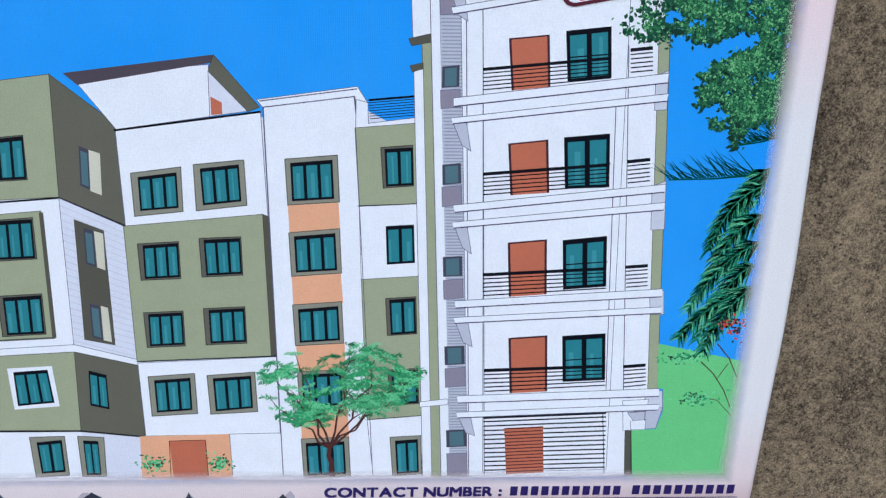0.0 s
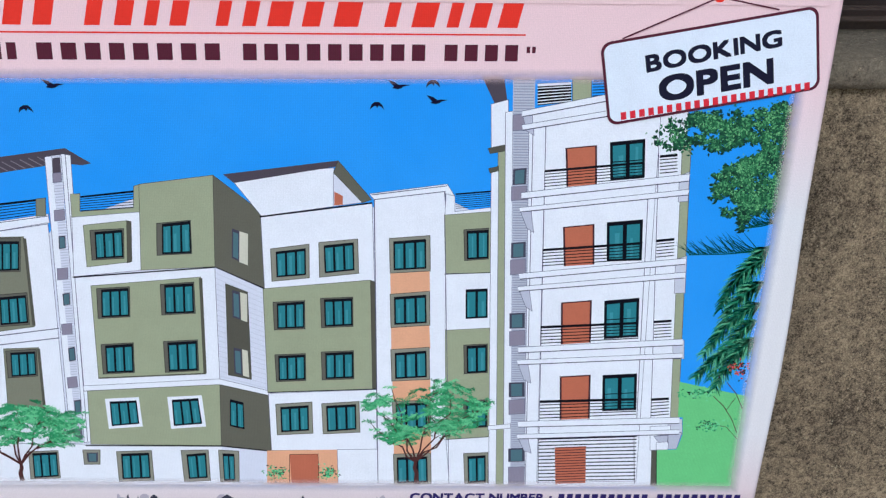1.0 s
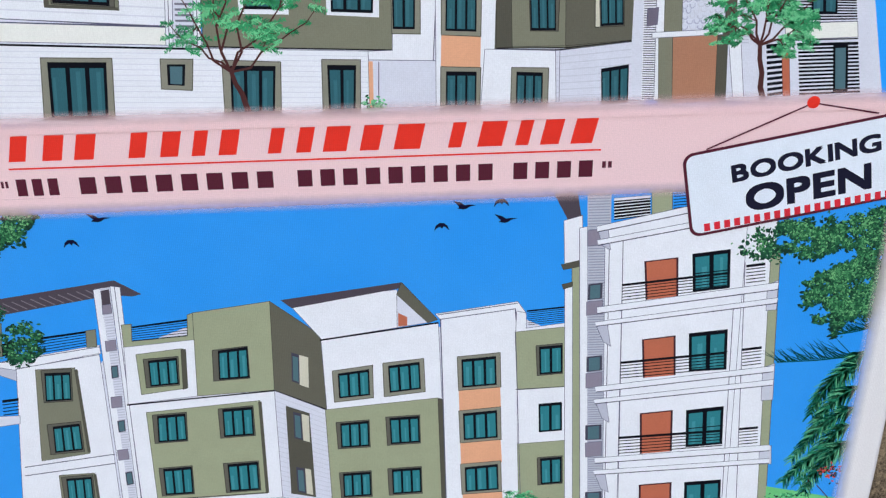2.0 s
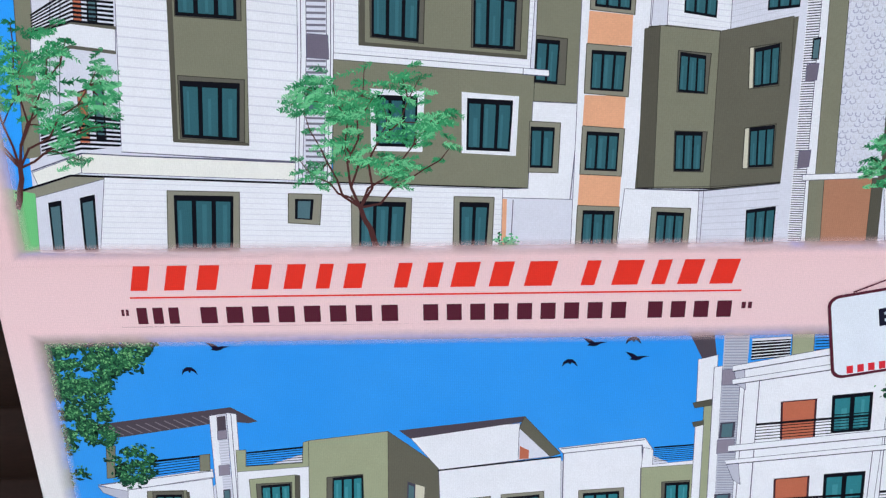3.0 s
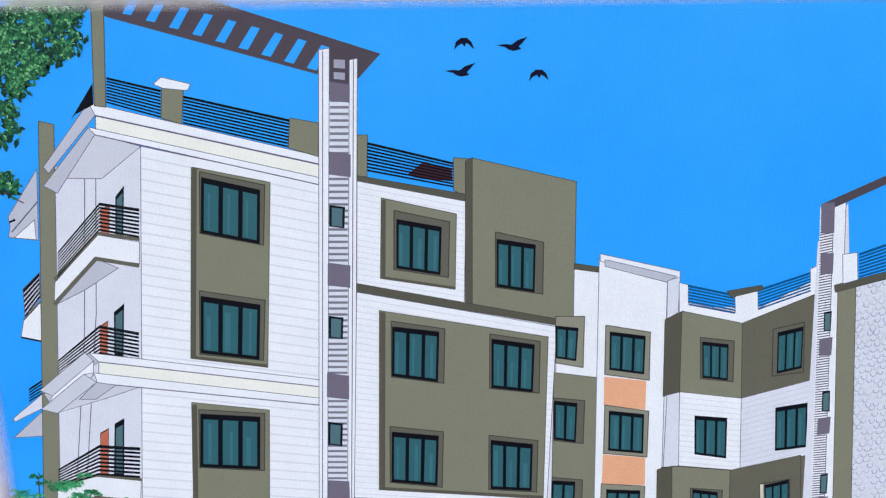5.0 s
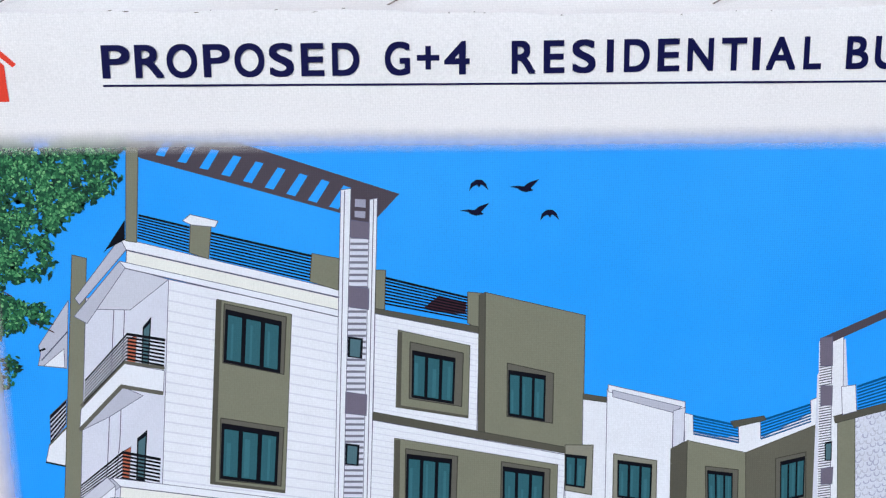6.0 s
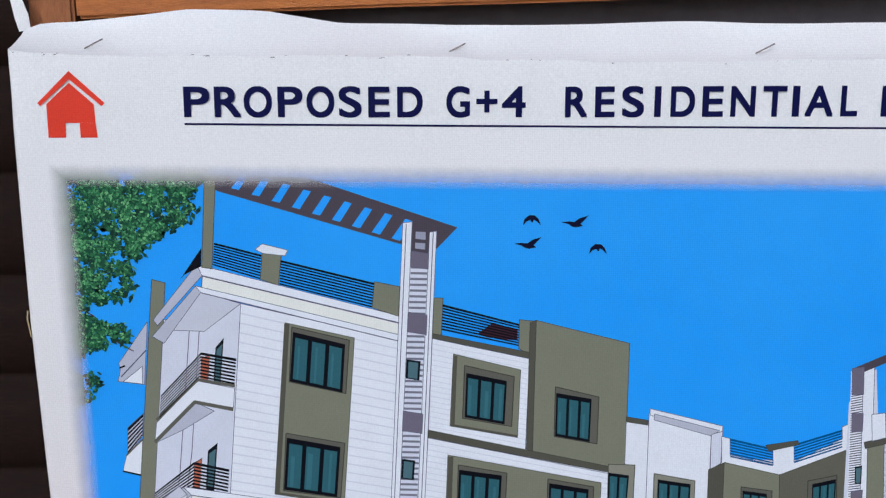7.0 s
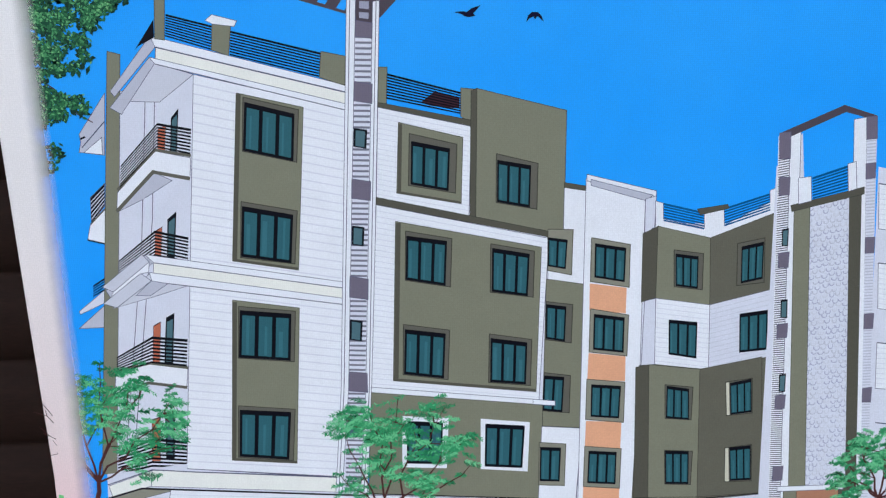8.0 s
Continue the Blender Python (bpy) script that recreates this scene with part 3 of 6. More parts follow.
def sheet():
    """The coated cloth: flat front, sides wrapped back over the frame, creased top margin with a wavy rim."""
    rows = []
    nx = 90
    for k in range(49):
        f = k / 48
        z = -475 + f * (514 + 475)
        l, r = edge(LEFT, z), edge(RIGHT, z)
        bulge = 2.5 * max(0.0, math.sin(math.pi * min(1, max(0, (-190 - z) / 250))))
        row = [(l + 3, 24), (l - 0.5, 10), (l, 2.0), (l + 1.5, 0)]
        row += [(l + (r - l) * (0.006 + 0.988 * i / nx), 0) for i in range(nx + 1)]
        row += [(r - 1.5, 0), (r, 2.0), (r + bulge * 0.6, 7), (r + bulge, 14), (r - 3, 26)]
        rows.append([(x, y + puckers(x, z), foot_z(x) * (1 - f) + 514 * f) for x, y in row])
    rows.append([(x, y0 + 0.5 * math.sin(x / 9), crease_z(x) - 2.5) for x, y0, z0 in rows[-1]])
    rows.append([(x, y0 + 0.3, crease_z(x)) for x, y0, z0 in rows[-1]])
    front = tagged(cloth_grid("flex_sheet", rows), "white coated cloth with pink printed ground")
    last = rows[-1]
    def rim(x):
        top = float(np.interp(x, (-100, -89, -77, -58, -28, 9, 56, 100, 167, 240, 320, 430, 640), (539, 549, 553, 554, 557, 560.5, 559, 552.5, 550, 550.5, 551, 549.5, 550)))
        return top - crease_z(x) + 0.5 * math.sin(x / 21)
    staples = (-43, 169, 349, 540)
    top = []
    for f, y in ((0.0, 0.0), (0.05, 2.5), (0.15, 6.0), (0.35, 11.0), (0.6, 17.0), (0.82, 22.0), (1.0, 25.0)):
        row = []
        for x, y0, z0 in last:
            tuck = sum(math.exp(-((x - s) / 24) ** 2) for s in staples) * (2.8 if 0.1 < f < 1 else 0)
            puff = (1.8 * math.sin(x / 31 + 2) + 1.2 * math.sin(x / 13)) * f
            row.append((x, y0 + y + tuck - puff, z0 + rim(x) * f))
        top.append(row)
    tagged(cloth_grid("top_margin", top), "wrinkled unprinted white margin folded back")
    return front


def puckers(x, z):
    """Shallow wrinkles pressed back under the stapled edge, dying out downwards."""
    w = math.exp(-((z - 522) / 26) ** 2)
    return w * (0.9 + 0.5 * math.sin(x / 17 + z / 9) + 0.4 * math.sin(x / 7.3 - z / 6)) if w > 0.02 else 0.0


def foot_z(x):
    """The lower hem, which hangs a little lower towards one side."""
    return -449 - 0.0735 * (x - 36)


def crease_z(x):
    base = float(np.interp(x, (-92, -56, 134, 222, 300, 430, 640), (540, 536, 534.5, 531, 529.5, 531, 532)))
    return base + 0.5 * math.sin(x / 11.0) + 0.3 * math.sin(x / 5.3 + 1)


def cloth_grid(name, rows):
    n = len(rows[0])
    verts = [(x / 1000, y / 1000, z / 1000) for row in rows for x, y, z in row]
    faces = [(j * n + i, j * n + i + 1, (j + 1) * n + i + 1, (j + 1) * n + i) for j in range(len(rows) - 1) for i in range(n - 1)]
    return mesh_ob(name, verts, faces, [PAPER], None, banner, True)


flex = sheet()

# wooden frame behind the cloth
for name, dims in (("side_rail", (-0.070, -0.035, 0.004, 0.026, GROUND_Z, 0.51)), ("side_rail", (0.560, 0.595, 0.004, 0.026, -0.44, 0.50)),
                   ("cross_rail", (-0.035, 0.560, 0.004, 0.026, 0.470, 0.505)), ("cross_rail", (-0.035, 0.560, 0.004, 0.026, -0.440, -0.405))):
    part(name, block(*dims, bevel=0.0015), STUD, banner, "raw wooden frame rail")


def staple(x, z):
    """A wire staple lying aslant on the top margin."""
    d = Matrix.Rotation(radians(-27), 3, "Y")
    bm = bmesh.new()
    for a, b, r in (((-5.8, 0), (5.8, 0), 0.42), ((-5.8, 0), (-5.8, -1.0), 0.38), ((5.8, 0), (5.8, -1.0), 0.38)):
        p, q = Vector((a[0], -a[1] * 0 - (0 if a[1] == 0 else 0), 0)), Vector((b[0], -b[1], 0))
        m = Matrix.Translation((p + q) / 2) @ (q - p).to_track_quat("Z", "Y").to_matrix().to_4x4()
        bmesh.ops.create_cone(bm, cap_ends=True, segments=8, radius1=r, radius2=r, depth=(q - p).length, matrix=m)
    for v in bm.verts:
        v.co = (d @ v.co) / 1000 + Vector((x, STAPLE_Y, z))
    return part("staple", bm, STEEL, banner, "bent steel wire staple")


STAPLE_Y = 0.0085
for sx, sz in ((-0.043, 0.5420), (0.169, 0.5380), (0.3495, 0.5365), (0.540, 0.5360)):
    staple(sx, sz)

# dirt specks and scuffs along the crease
rnd = random.Random(8)
for k in range(34):
    x = rnd.choice((rnd.uniform(-118, 150), rnd.uniform(-118, -60), rnd.uniform(150, 640)))
    dirt, z = Drawing(), crease_z(x) - rnd.uniform(-0.2, 1.4)
    w, h = rnd.uniform(0.4, 3.0), rnd.uniform(0.2, 0.5)
    dirt.y = -0.00012
    dirt.fill("grime", [(x, z), (x + w, z + rnd.uniform(-0.2, 0.2)), (x + w * 0.9, z + h), (x + w * 0.2, z + h * 1.2)])
    dirt.done("dirt_speck", flex)

SKY = sky_ink("ink_sky", (52, 148, 252), (80, 171, 254))
SKY_LOW = sky_ink("ink_sky_low", (50, 140, 236), (80, 160, 242))


def picture(name, label, sky_mat, flat):
    d = Drawing()
    d.fill(sky_mat, pairs(flat))
    return tagged(d.done(name, banner), label)


depth[0] = 20
up = picture("upper_picture", "printed apartment block seen from the street corner", SKY, (-75, 475, 626, 466, 625, 26, -74, 27))
low = picture("lower_picture", "printed apartment block with balcony tower", SKY_LOW, (-74, -24, 626, -24, 625, -427, -74, -395))
foot = tagged(new("footer_print"), "dark printed skyline and contact lines")
foot.parent = banner


# the upper picture
depth[0] = 120
band[:] = (26, 476)
wall(up, "soffit", (-20.4, 374.9, -39.7, 348.3, -39.2, 343, -41.1, 336.3, -24.8, 334.1))
wall(up, "white", (-26, 334.5, -38, 336, -25.5, 346))
line(up, "line", 0.7, (-22.4, 356.5, -38.9, 339.3))
line(up, "dark", 1.2, (-39.5, 345, -36, 346.5))
wall(up, "soffit", (-37.2, 305.7, -26.9, 315.1, -28.5, 299.7, -38.5, 287.4))
rail(up, "dark", 6, (-37.2, 305.7, -26.9, 315.1, -28.5, 299.7, -38.5, 287.4))
wall(up, "white", (-39.3, 287, -28.4, 297.8, -31, 273.5, -42.3, 276.4))
line(up, "dark", 1.1, (-42.3, 276.4, -31, 273.5))
line(up, "reveal", 1.0, (-39.3, 287, -28.4, 297.8))
rail(up, "dark", 5, (-42.2, 244.3, -33.1, 250.2, -34.2, 240.5, -43.2, 235.3))
wall(up, "white_sh", (-53.9, 225.2, -34.5, 240.9, -35.5, 231.5, -53, 223.2))
wall(up, "soffit", (-55.3, 212.8, -35.7, 229.9, -37.5, 213.4))
wall(up, "olive", (-16, 401.5, -8, 399.3, -40.5, 100, -51.5, 100.7))
wall(up, "white_sh", (-10.4, 375.8, 37.2, 385.9, 9.1, 104.7, -41.2, 100.1))
line(up, "line", 0.5, (4.9, 368.9, -6.4, 275.2, -33.7, 111.5))
line(up, "line", 0.5, (11, 369.2, 1.9, 289, -27.9, 111.2))
door(up, (11.2, 350.9, 16.8, 353.6, 14.4, 334.4, 9.8, 335.6))
win(up, "none", 1, (20.4, 358, 25.8, 364.2, 22, 333.1, 17.7, 333.2))
door(up, (2.9, 281.8, 8.2, 285.1, 5.2, 261.8, 1.1, 262.7))
win(up, "none", 1, (12, 289.9, 18.4, 295.2, 14.4, 262.1, 9.3, 263.1))
door(up, (-4.5, 214.2, 1, 217.3, -2.8, 184.9, -7.7, 185.2))
win(up, "none", 1, (4.6, 219.8, 10.7, 223.4, 6.3, 184.5, 0.4, 185.5))
door(up, (-12.3, 143.3, -5.9, 145.6, -9.1, 110.3, -15.3, 110.6))
win(up, "none", 1, (-2.5, 148.5, 4.6, 150.8, 1, 111.8, -5.1, 112.1))
wall(up, "white", (-19, 308.9, 8, 336.3, 30.9, 331.4, 29.4, 318.6, 5.7, 323, -20.8, 296.3))
wall(up, "soffit", (-20.9, 295.2, 5.6, 322.4, 17.5, 316.4, -3.1, 303.7))
line(up, "reveal", 2.4, (-20.8, 295.9, 5.6, 322.4, 29.3, 317.4))
line(up, "reveal", 2.0, (-18.8, 310.6, 8.2, 337.2, 31.1, 332.9))
rail(up, "dark", 8, (-15.1, 327.2, 11.4, 355.1, 9.2, 338.2, -17.1, 311.5))
rail(up, "dark", 8, (11.4, 355.1, 32.8, 351, 30.8, 333.3, 9.2, 338.2))
rail(up, "dark", 8, (-23.1, 261.7, 3, 282.5, 1.3, 264.1, -24.4, 248.7))
rail(up, "dark", 8, (3, 282.5, 24.9, 277.4, 22.8, 258.9, 1.3, 264.1))
wall(up, "white", (-33.5, 180.5, -9.8, 186, 16.3, 182.5, 14.4, 167.9, -11.8, 171.4, -36.5, 160.7))
line(up, "reveal", 2.2, (-36.5, 160.7, -11.8, 171.4, 14.7, 167.5))
line(up, "reveal", 2.0, (-33.5, 180.5, -9.7, 186.3, 16.6, 182.4))
rail(up, "dark", 8, (-31.9, 191.4, -5.9, 206.6, -8.8, 185.8, -33.2, 178))
rail(up, "dark", 8, (-5.9, 206.6, 18, 204.1, 15.6, 182.9, -8.8, 185.8))
rail(up, "dark", 8, (-38.5, 118.8, -12.5, 129.1, -15.6, 105.2, -40.6, 99.3))
rail(up, "dark", 8, (-12.5, 129.1, 11, 126.1, 9, 104, -15.6, 105.2))
wall(up, "back", (37.1, 377.1, 135.7, 361, 137.6, 81.9, 135.6, 47.6, -3, 53.8, 9.7, 109.4))
wall(up, "back", (155.9, 360.3, 214.2, 347, 272.5, 268.1, 288.9, 302.6, 327.3, 282.1, 415.9, 280.6, 429.1, 30, 134.8, 35.2, 142.6, 164.6))
boards(up, "white", 46, (37.2, 385.9, 134.8, 361.6, 119.5, 95.8, 9, 104))
wall(up, "soffit2", (13.3, 393.6, 37.2, 385.9, 14.1, 368.4, -6.6, 369.3))
wall(up, "soffit", (11.5, 410.3, 14.9, 404, -14.3, 372.2, -16.7, 376))
wall(up, "soffit", (10.4, 397.4, 13.6, 393.6, -11, 360.9, -18, 365.3))
wall(up, "white", (11.6, 410.8, 135.7, 376.9, 135.5, 372.4, 14.8, 403.4))
wall(up, "cream", (14.9, 403.7, 134.9, 372.8, 134.3, 364.2, 13.9, 396.1))
wall(up, "white", (9.9, 397.4, 135.6, 364.8, 135.3, 360.7, 13.5, 392.9))
line(up, "line", 0.6, (14.8, 403.4, 134.8, 372.4))
line(up, "line", 0.6, (13.5, 392.9, 135.3, 360.7))
wall(up, "soffit2", (-3.6, 251.8, 21.6, 242.9, 1.7, 236.4, -30.7, 227.2))
wall(up, "soffit", (-5.1, 265.2, 0, 259.9, -31.5, 235, -34, 240.3))
wall(up, "white", (-5.1, 265.5, 127.7, 243.7, 127.4, 239.3, 0, 259.6))
wall(up, "cream", (0, 259.6, 127.1, 239.3, 126.6, 231.2, -1, 251.6))
wall(up, "white", (-3.5, 252.8, 127.6, 231.9, 127.3, 227.4, -2.4, 246.2))
line(up, "line", 0.6, (0, 259.6, 127.4, 239.3))
line(up, "line", 0.6, (-2.4, 246.2, 127.3, 227.4))
line(up, "line", 0.5, (14.8, 403.4, 13.9, 396.1))
wall(up, "soffit2", (-7.4, 265.8, -2.9, 260.3, -29.1, 239.2, -36.2, 242.7))
wall(up, "white", (-2.9, 260.3, -3.9, 253, -9.2, 251.9, -31.7, 234.5, -29.1, 239.2))
wall(up, "soffit2", (-9.5, 252.2, -2.8, 246.8, -27.6, 227.8, -36.9, 230.7))
wall(up, "soffit", (-2.8, 246.8, 8.1, 244.6, -4.4, 236, -14, 236.4))
wall(up, "back", (-48.1, 100.5, 9.5, 107.8, 12.8, 83.9, -2.8, 69.3, -50.4, 69.2))
wall(up, "frame", (-64.8, 76.5, -22.8, 89.6, -0.6, 87.3, -4.3, 85.5, -51.3, 73.3))
wall(up, "white_sh", (-49.1, 73.6, -4.3, 85.9, -8.7, 32.5, -53.2, 34.3))
win(up, "none", 1, (-41.9, 70, -33.3, 71.6, -36.8, 34.8, -44.2, 35.1))
win(up, "none", 1, (-21.6, 73.1, -11.8, 75.4, -15.2, 34.5, -24, 34.9))
boards(up, "white", 14, (-4.1, 87.1, 243.4, 75.5, 242.8, 25.5, -14.4, 32.8))
wall(up, "grass", (-84.5, 84.5, -48.8, 76.4, -53.2, 34.7, -92.4, 34.3))
wall(up, "cream", (-48.1, 90.9, -16, 102.8, -17.6, 90.5, -45.9, 81.1))
wall(up, "cream", (-15.9, 103.1, 118.8, 95.8, 117.9, 83.2, -17.6, 90.1))
line(up, "line", 0.8, (-48.6, 91.8, -15.9, 103.5, 13.2, 101.3, 119.4, 95.1))
line(up, "dark", 1.4, (-61.2, 77.1, -24.7, 88.5, -2.4, 87.4, 137.5, 80))
line(up, "line", 0.6, (9, 104, 119.4, 95.1))
wall(up, "olive", (63.7, 373.6, 105.8, 363.6, 96.7, 252.9, 52.9, 260.1))
line(up, "olive_dk", 3.2, (64.8, 372.9, 54.3, 260.4))
line(up, "olive_dk", 2.0, (53, 260.8, 96.8, 253.6))
win(up, "reveal", 3, (67.7, 370.9, 102.7, 362.1, 99.6, 327.4, 64.8, 335.4), (68.3, 367.7, 100, 359.5, 97.5, 328.1, 65.2, 335.7))
win(up, "reveal", 3, (61.5, 301.4, 98.1, 294.4, 94.5, 257.3, 58.4, 262.4), (61.9, 298.3, 95.3, 291.8, 92.2, 257.8, 58.8, 263.1))
wall(up, "olive", (50.8, 232.1, 95.7, 225.6, 87.6, 107.1, 41.7, 110.3))
line(up, "olive_dk", 3.2, (52.2, 230.6, 43.1, 111))
line(up, "olive_dk", 2.0, (42.1, 111, 87.4, 107.9))
win(up, "reveal", 3, (54.6, 227.4, 92.9, 223.3, 90, 185.8, 51.8, 189.2), (55.2, 224.6, 90.1, 221.4, 87.5, 186.6, 52.1, 189.6))
win(up, "reveal", 3, (49.2, 152.9, 88.6, 149.6, 85.1, 109.2, 46.3, 112.4), (49.9, 149.8, 85.7, 147.5, 82.1, 110, 47.1, 113.1))
win(up, "frame", 3, (33.7, 77.3, 78.8, 75.7, 75.1, 32.8, 29.2, 34), (37.5, 74.3, 74.8, 73, 71, 33.9, 34.2, 34.6))
win(up, "frame", 1, (109.3, 74.3, 130.2, 73.5, 127.7, 52.1, 107.8, 53.7), (113.2, 70.5, 125, 70.1, 123, 55.5, 112.2, 56.4))
win(up, "frame", 3, (148.6, 72.3, 186.4, 69.9, 184.3, 31.8, 147.1, 32.2), (153.6, 68.4, 182.9, 67.2, 180, 33.3, 151.7, 33.7))
win(up, "frame", 2, (213, 70.8, 238.2, 69.8, 236.8, 30, 211.9, 31), (216.4, 67, 235.3, 66.2, 233.3, 31, 215.9, 31.7))
wall(up, "beam", (13.8, 466, 80.2, 463.5, 169.2, 432.6, 156.7, 419.6, 142.6, 420.2, 26.6, 455.7))
slots(up, 9, (41.8, 467.1, 46.1, 466.4, 39.6, 456.3, 35, 457.3), (138.2, 438.1, 142.5, 436.4, 134.7, 424.5, 129.6, 426.1))
louver_md(up, 92, (141.1, 416.8, 151.9, 416.5, 134.2, 82.1, 120.3, 82.7))
wall(up, "white", (136.5, 435.5, 142.2, 436.2, 126.5, 164.3, 118.6, 82.7, 114.1, 83, 121.4, 164.5))
wall(up, "white", (152.5, 429.7, 156.8, 430.4, 143.2, 163.6, 136.5, 80.9, 131.7, 81, 138.5, 163.8))
line(up, "line", 0.5, (138.6, 434.8, 123.4, 164.5, 116.2, 82.9))
line(up, "line", 0.5, (154.7, 429.6, 140.9, 163.7, 134, 80.9))
wall(up, "beam", (142.4, 433.3, 152.4, 432.1, 151.6, 416.5, 141.4, 418.3))
wall(up, "cage", (144.2, 430.2, 150.2, 429.8, 150, 425, 144, 425.8))
wall(up, "cage", (143.8, 423.4, 149.9, 422.9, 149.6, 419, 143.7, 419.8))
wall(up, "purple", (141.2, 418.3, 151.9, 416.5, 151.4, 406.8, 140.6, 408.4))
wall(up, "purple", (138.9, 379.9, 150.5, 377.9, 149.9, 365.3, 138.3, 367.3))
wall(up, "purple", (135, 315.7, 147.3, 313.6, 146.5, 300.6, 134.2, 302.5))
wall(up, "purple", (130.9, 248, 143.2, 245.7, 142.5, 230.9, 130, 232.9))
wall(up, "purple", (127.7, 177.7, 139.9, 176.5, 139.7, 161.7, 126.7, 163))
win(up, "none", 1, (137.5, 349.5, 146.2, 348.3, 145.2, 335.8, 136.8, 337.1))
win(up, "none", 1, (133.7, 283.7, 142, 282.4, 140.9, 268.9, 132.9, 270.3))
win(up, "none", 1, (129.7, 216.8, 138.3, 215.3, 137.1, 200.2, 128.8, 201.7))
win(up, "none", 1, (125.2, 144.7, 135.2, 143.9, 134.2, 127.2, 124.4, 127.6))
wall(up, "olive", (19.4, 465.3, 26.1, 465.2, 20.9, 407.9, 14.8, 408.9))
wall(up, "dark", (1.4, 401.7, 15.2, 421, 14.4, 409.5, 4.1, 404.4))
rail(up, "dark", 9, (23.1, 424.3, 51.1, 416.7, 49.5, 400.9, 21.4, 409.9))
wall(up, "olive", (51.6, 418.2, 63.1, 416.3, 60.6, 397.4, 49.8, 401.2))
wall(up, "white", (47.3, 419.8, 51.8, 423.3, 67.2, 419.2, 65.3, 415.7, 52.1, 417.3))
rail(up, "dark", 9, (62.7, 413.3, 118.8, 398.6, 117, 382.5, 61.2, 397.4))
wall(up, "olive", (118.8, 399.3, 134.1, 396, 133, 377.3, 117, 382.8))
wall(up, "olive", (154.8, 388.8, 160.3, 388.6, 159.1, 365.3, 153.6, 364.8))
wall(up, "maroon", (180.8, 365.3, 190.5, 372.9, 205.8, 368.2, 205.7, 361.2, 188.6, 363.1))
rail(up, "dark", 9, (160.1, 384.9, 206.8, 372, 206.5, 357.3, 159.3, 367.9))
wall(up, "olive", (206.8, 374.6, 215.8, 373.6, 214.9, 351.2, 206.5, 356))
wall(up, "olive_dk", (153.6, 366.1, 215.5, 353.1, 214.8, 348.6, 153.4, 362.3))
boards(up, "white", 18, (153.5, 362.9, 213.2, 349.4, 211.2, 289.4, 150.5, 301.8))
wall(up, "olive", (166.4, 352.8, 207.8, 342.3, 206.2, 297.6, 164, 305.5))
line(up, "olive_dk", 2.4, (167.6, 351.8, 165.7, 305.8))
line(up, "olive_dk", 1.6, (164.4, 306.2, 206.2, 298.3))
win(up, "reveal", 3, (173.2, 345.4, 203.9, 337.8, 202.5, 304.9, 171.9, 310.7), (174.3, 340.4, 199.4, 335, 198, 306.4, 173.2, 311.3))
wall(up, "olive", (216.7, 374.2, 274.5, 359, 274.1, 273, 215.3, 286.5))
wall(up, "olive_dk", (213.3, 372.5, 217.1, 374.2, 215.7, 286.4, 211.8, 287.6))
win(up, "reveal", 3, (229.4, 331.1, 256.5, 324.1, 256, 293, 229.1, 298.1), (230, 327, 252, 322.9, 251.4, 294.2, 229.7, 298.4))
wall(up, "olive_dk", (150.5, 302.9, 273.1, 275.6, 273.1, 271.7, 150.2, 297.7))
boards(up, "white", 34, (150.2, 297.7, 264.2, 272.7, 258.7, 152.5, 142.6, 164.6))
wall(up, "olive", (162.6, 286.1, 259.3, 266.5, 256.7, 160.4, 157.8, 170.3))
line(up, "olive_dk", 3.2, (164.5, 285, 159.8, 170.5))
line(up, "olive_dk", 2.0, (157.8, 171.3, 256.7, 161.5))
win(up, "reveal", 3, (169.1, 279.3, 199.8, 273.5, 198.3, 239.2, 168, 244.4), (169.6, 276, 196.5, 271.9, 195, 240.1, 168.3, 244.8))
win(up, "reveal", 3, (225.6, 269.5, 254.7, 263.8, 254.1, 230.9, 225.1, 235), (226.5, 266.5, 251.5, 262, 250.4, 231.7, 226.1, 235.3))
win(up, "reveal", 3, (165.9, 212.4, 197.4, 207.7, 195.7, 170.6, 164.7, 175), (166.8, 208.9, 194.6, 205.2, 192.9, 171.6, 165.4, 175.3))
win(up, "reveal", 3, (224.4, 204.5, 253.5, 199.9, 252.7, 165.2, 223.8, 168), (225.3, 201.4, 250.4, 197.7, 249.6, 166.1, 224.9, 168.3))
wall(up, "white", (142.6, 165.7, 270.1, 153.2, 270.2, 149.4, 142.3, 161.6))
line(up, "line", 0.5, (142.3, 161.6, 270.2, 149.4))
wall(up, "olive", (142.3, 161.6, 262.8, 150.1, 259.9, 75.7, 137.6, 81.9))
line(up, "dark", 1.0, (134.1, 81.8, 259.9, 75.7))
win(up, "white", 3, (218.1, 140.2, 252.6, 136.9, 251.3, 97.9, 217.9, 100.4), (221.4, 136.3, 249.1, 134.3, 247.5, 100.8, 220.7, 102.4))
win(up, "white", 3, (163.2, 143.2, 195.8, 141.1, 193.8, 101.4, 162.2, 102.7), (166.7, 139.2, 191.7, 137.8, 190.2, 104.7, 165.4, 105.7))
wall(up, "white", (261, 133.5, 289.2, 131.6, 285.8, 67.7, 243.4, 69.5, 243.4, 75.5, 259.2, 75.7))
line(up, "line", 0.6, (243.4, 69.5, 285.8, 67.7, 289.2, 131.6))
win(up, "frame", 2, (259.3, 120.9, 278.1, 119.4, 277.6, 86.1, 259.2, 86.9), (260, 117.4, 274.8, 116.5, 274.1, 89.4, 259.9, 90))
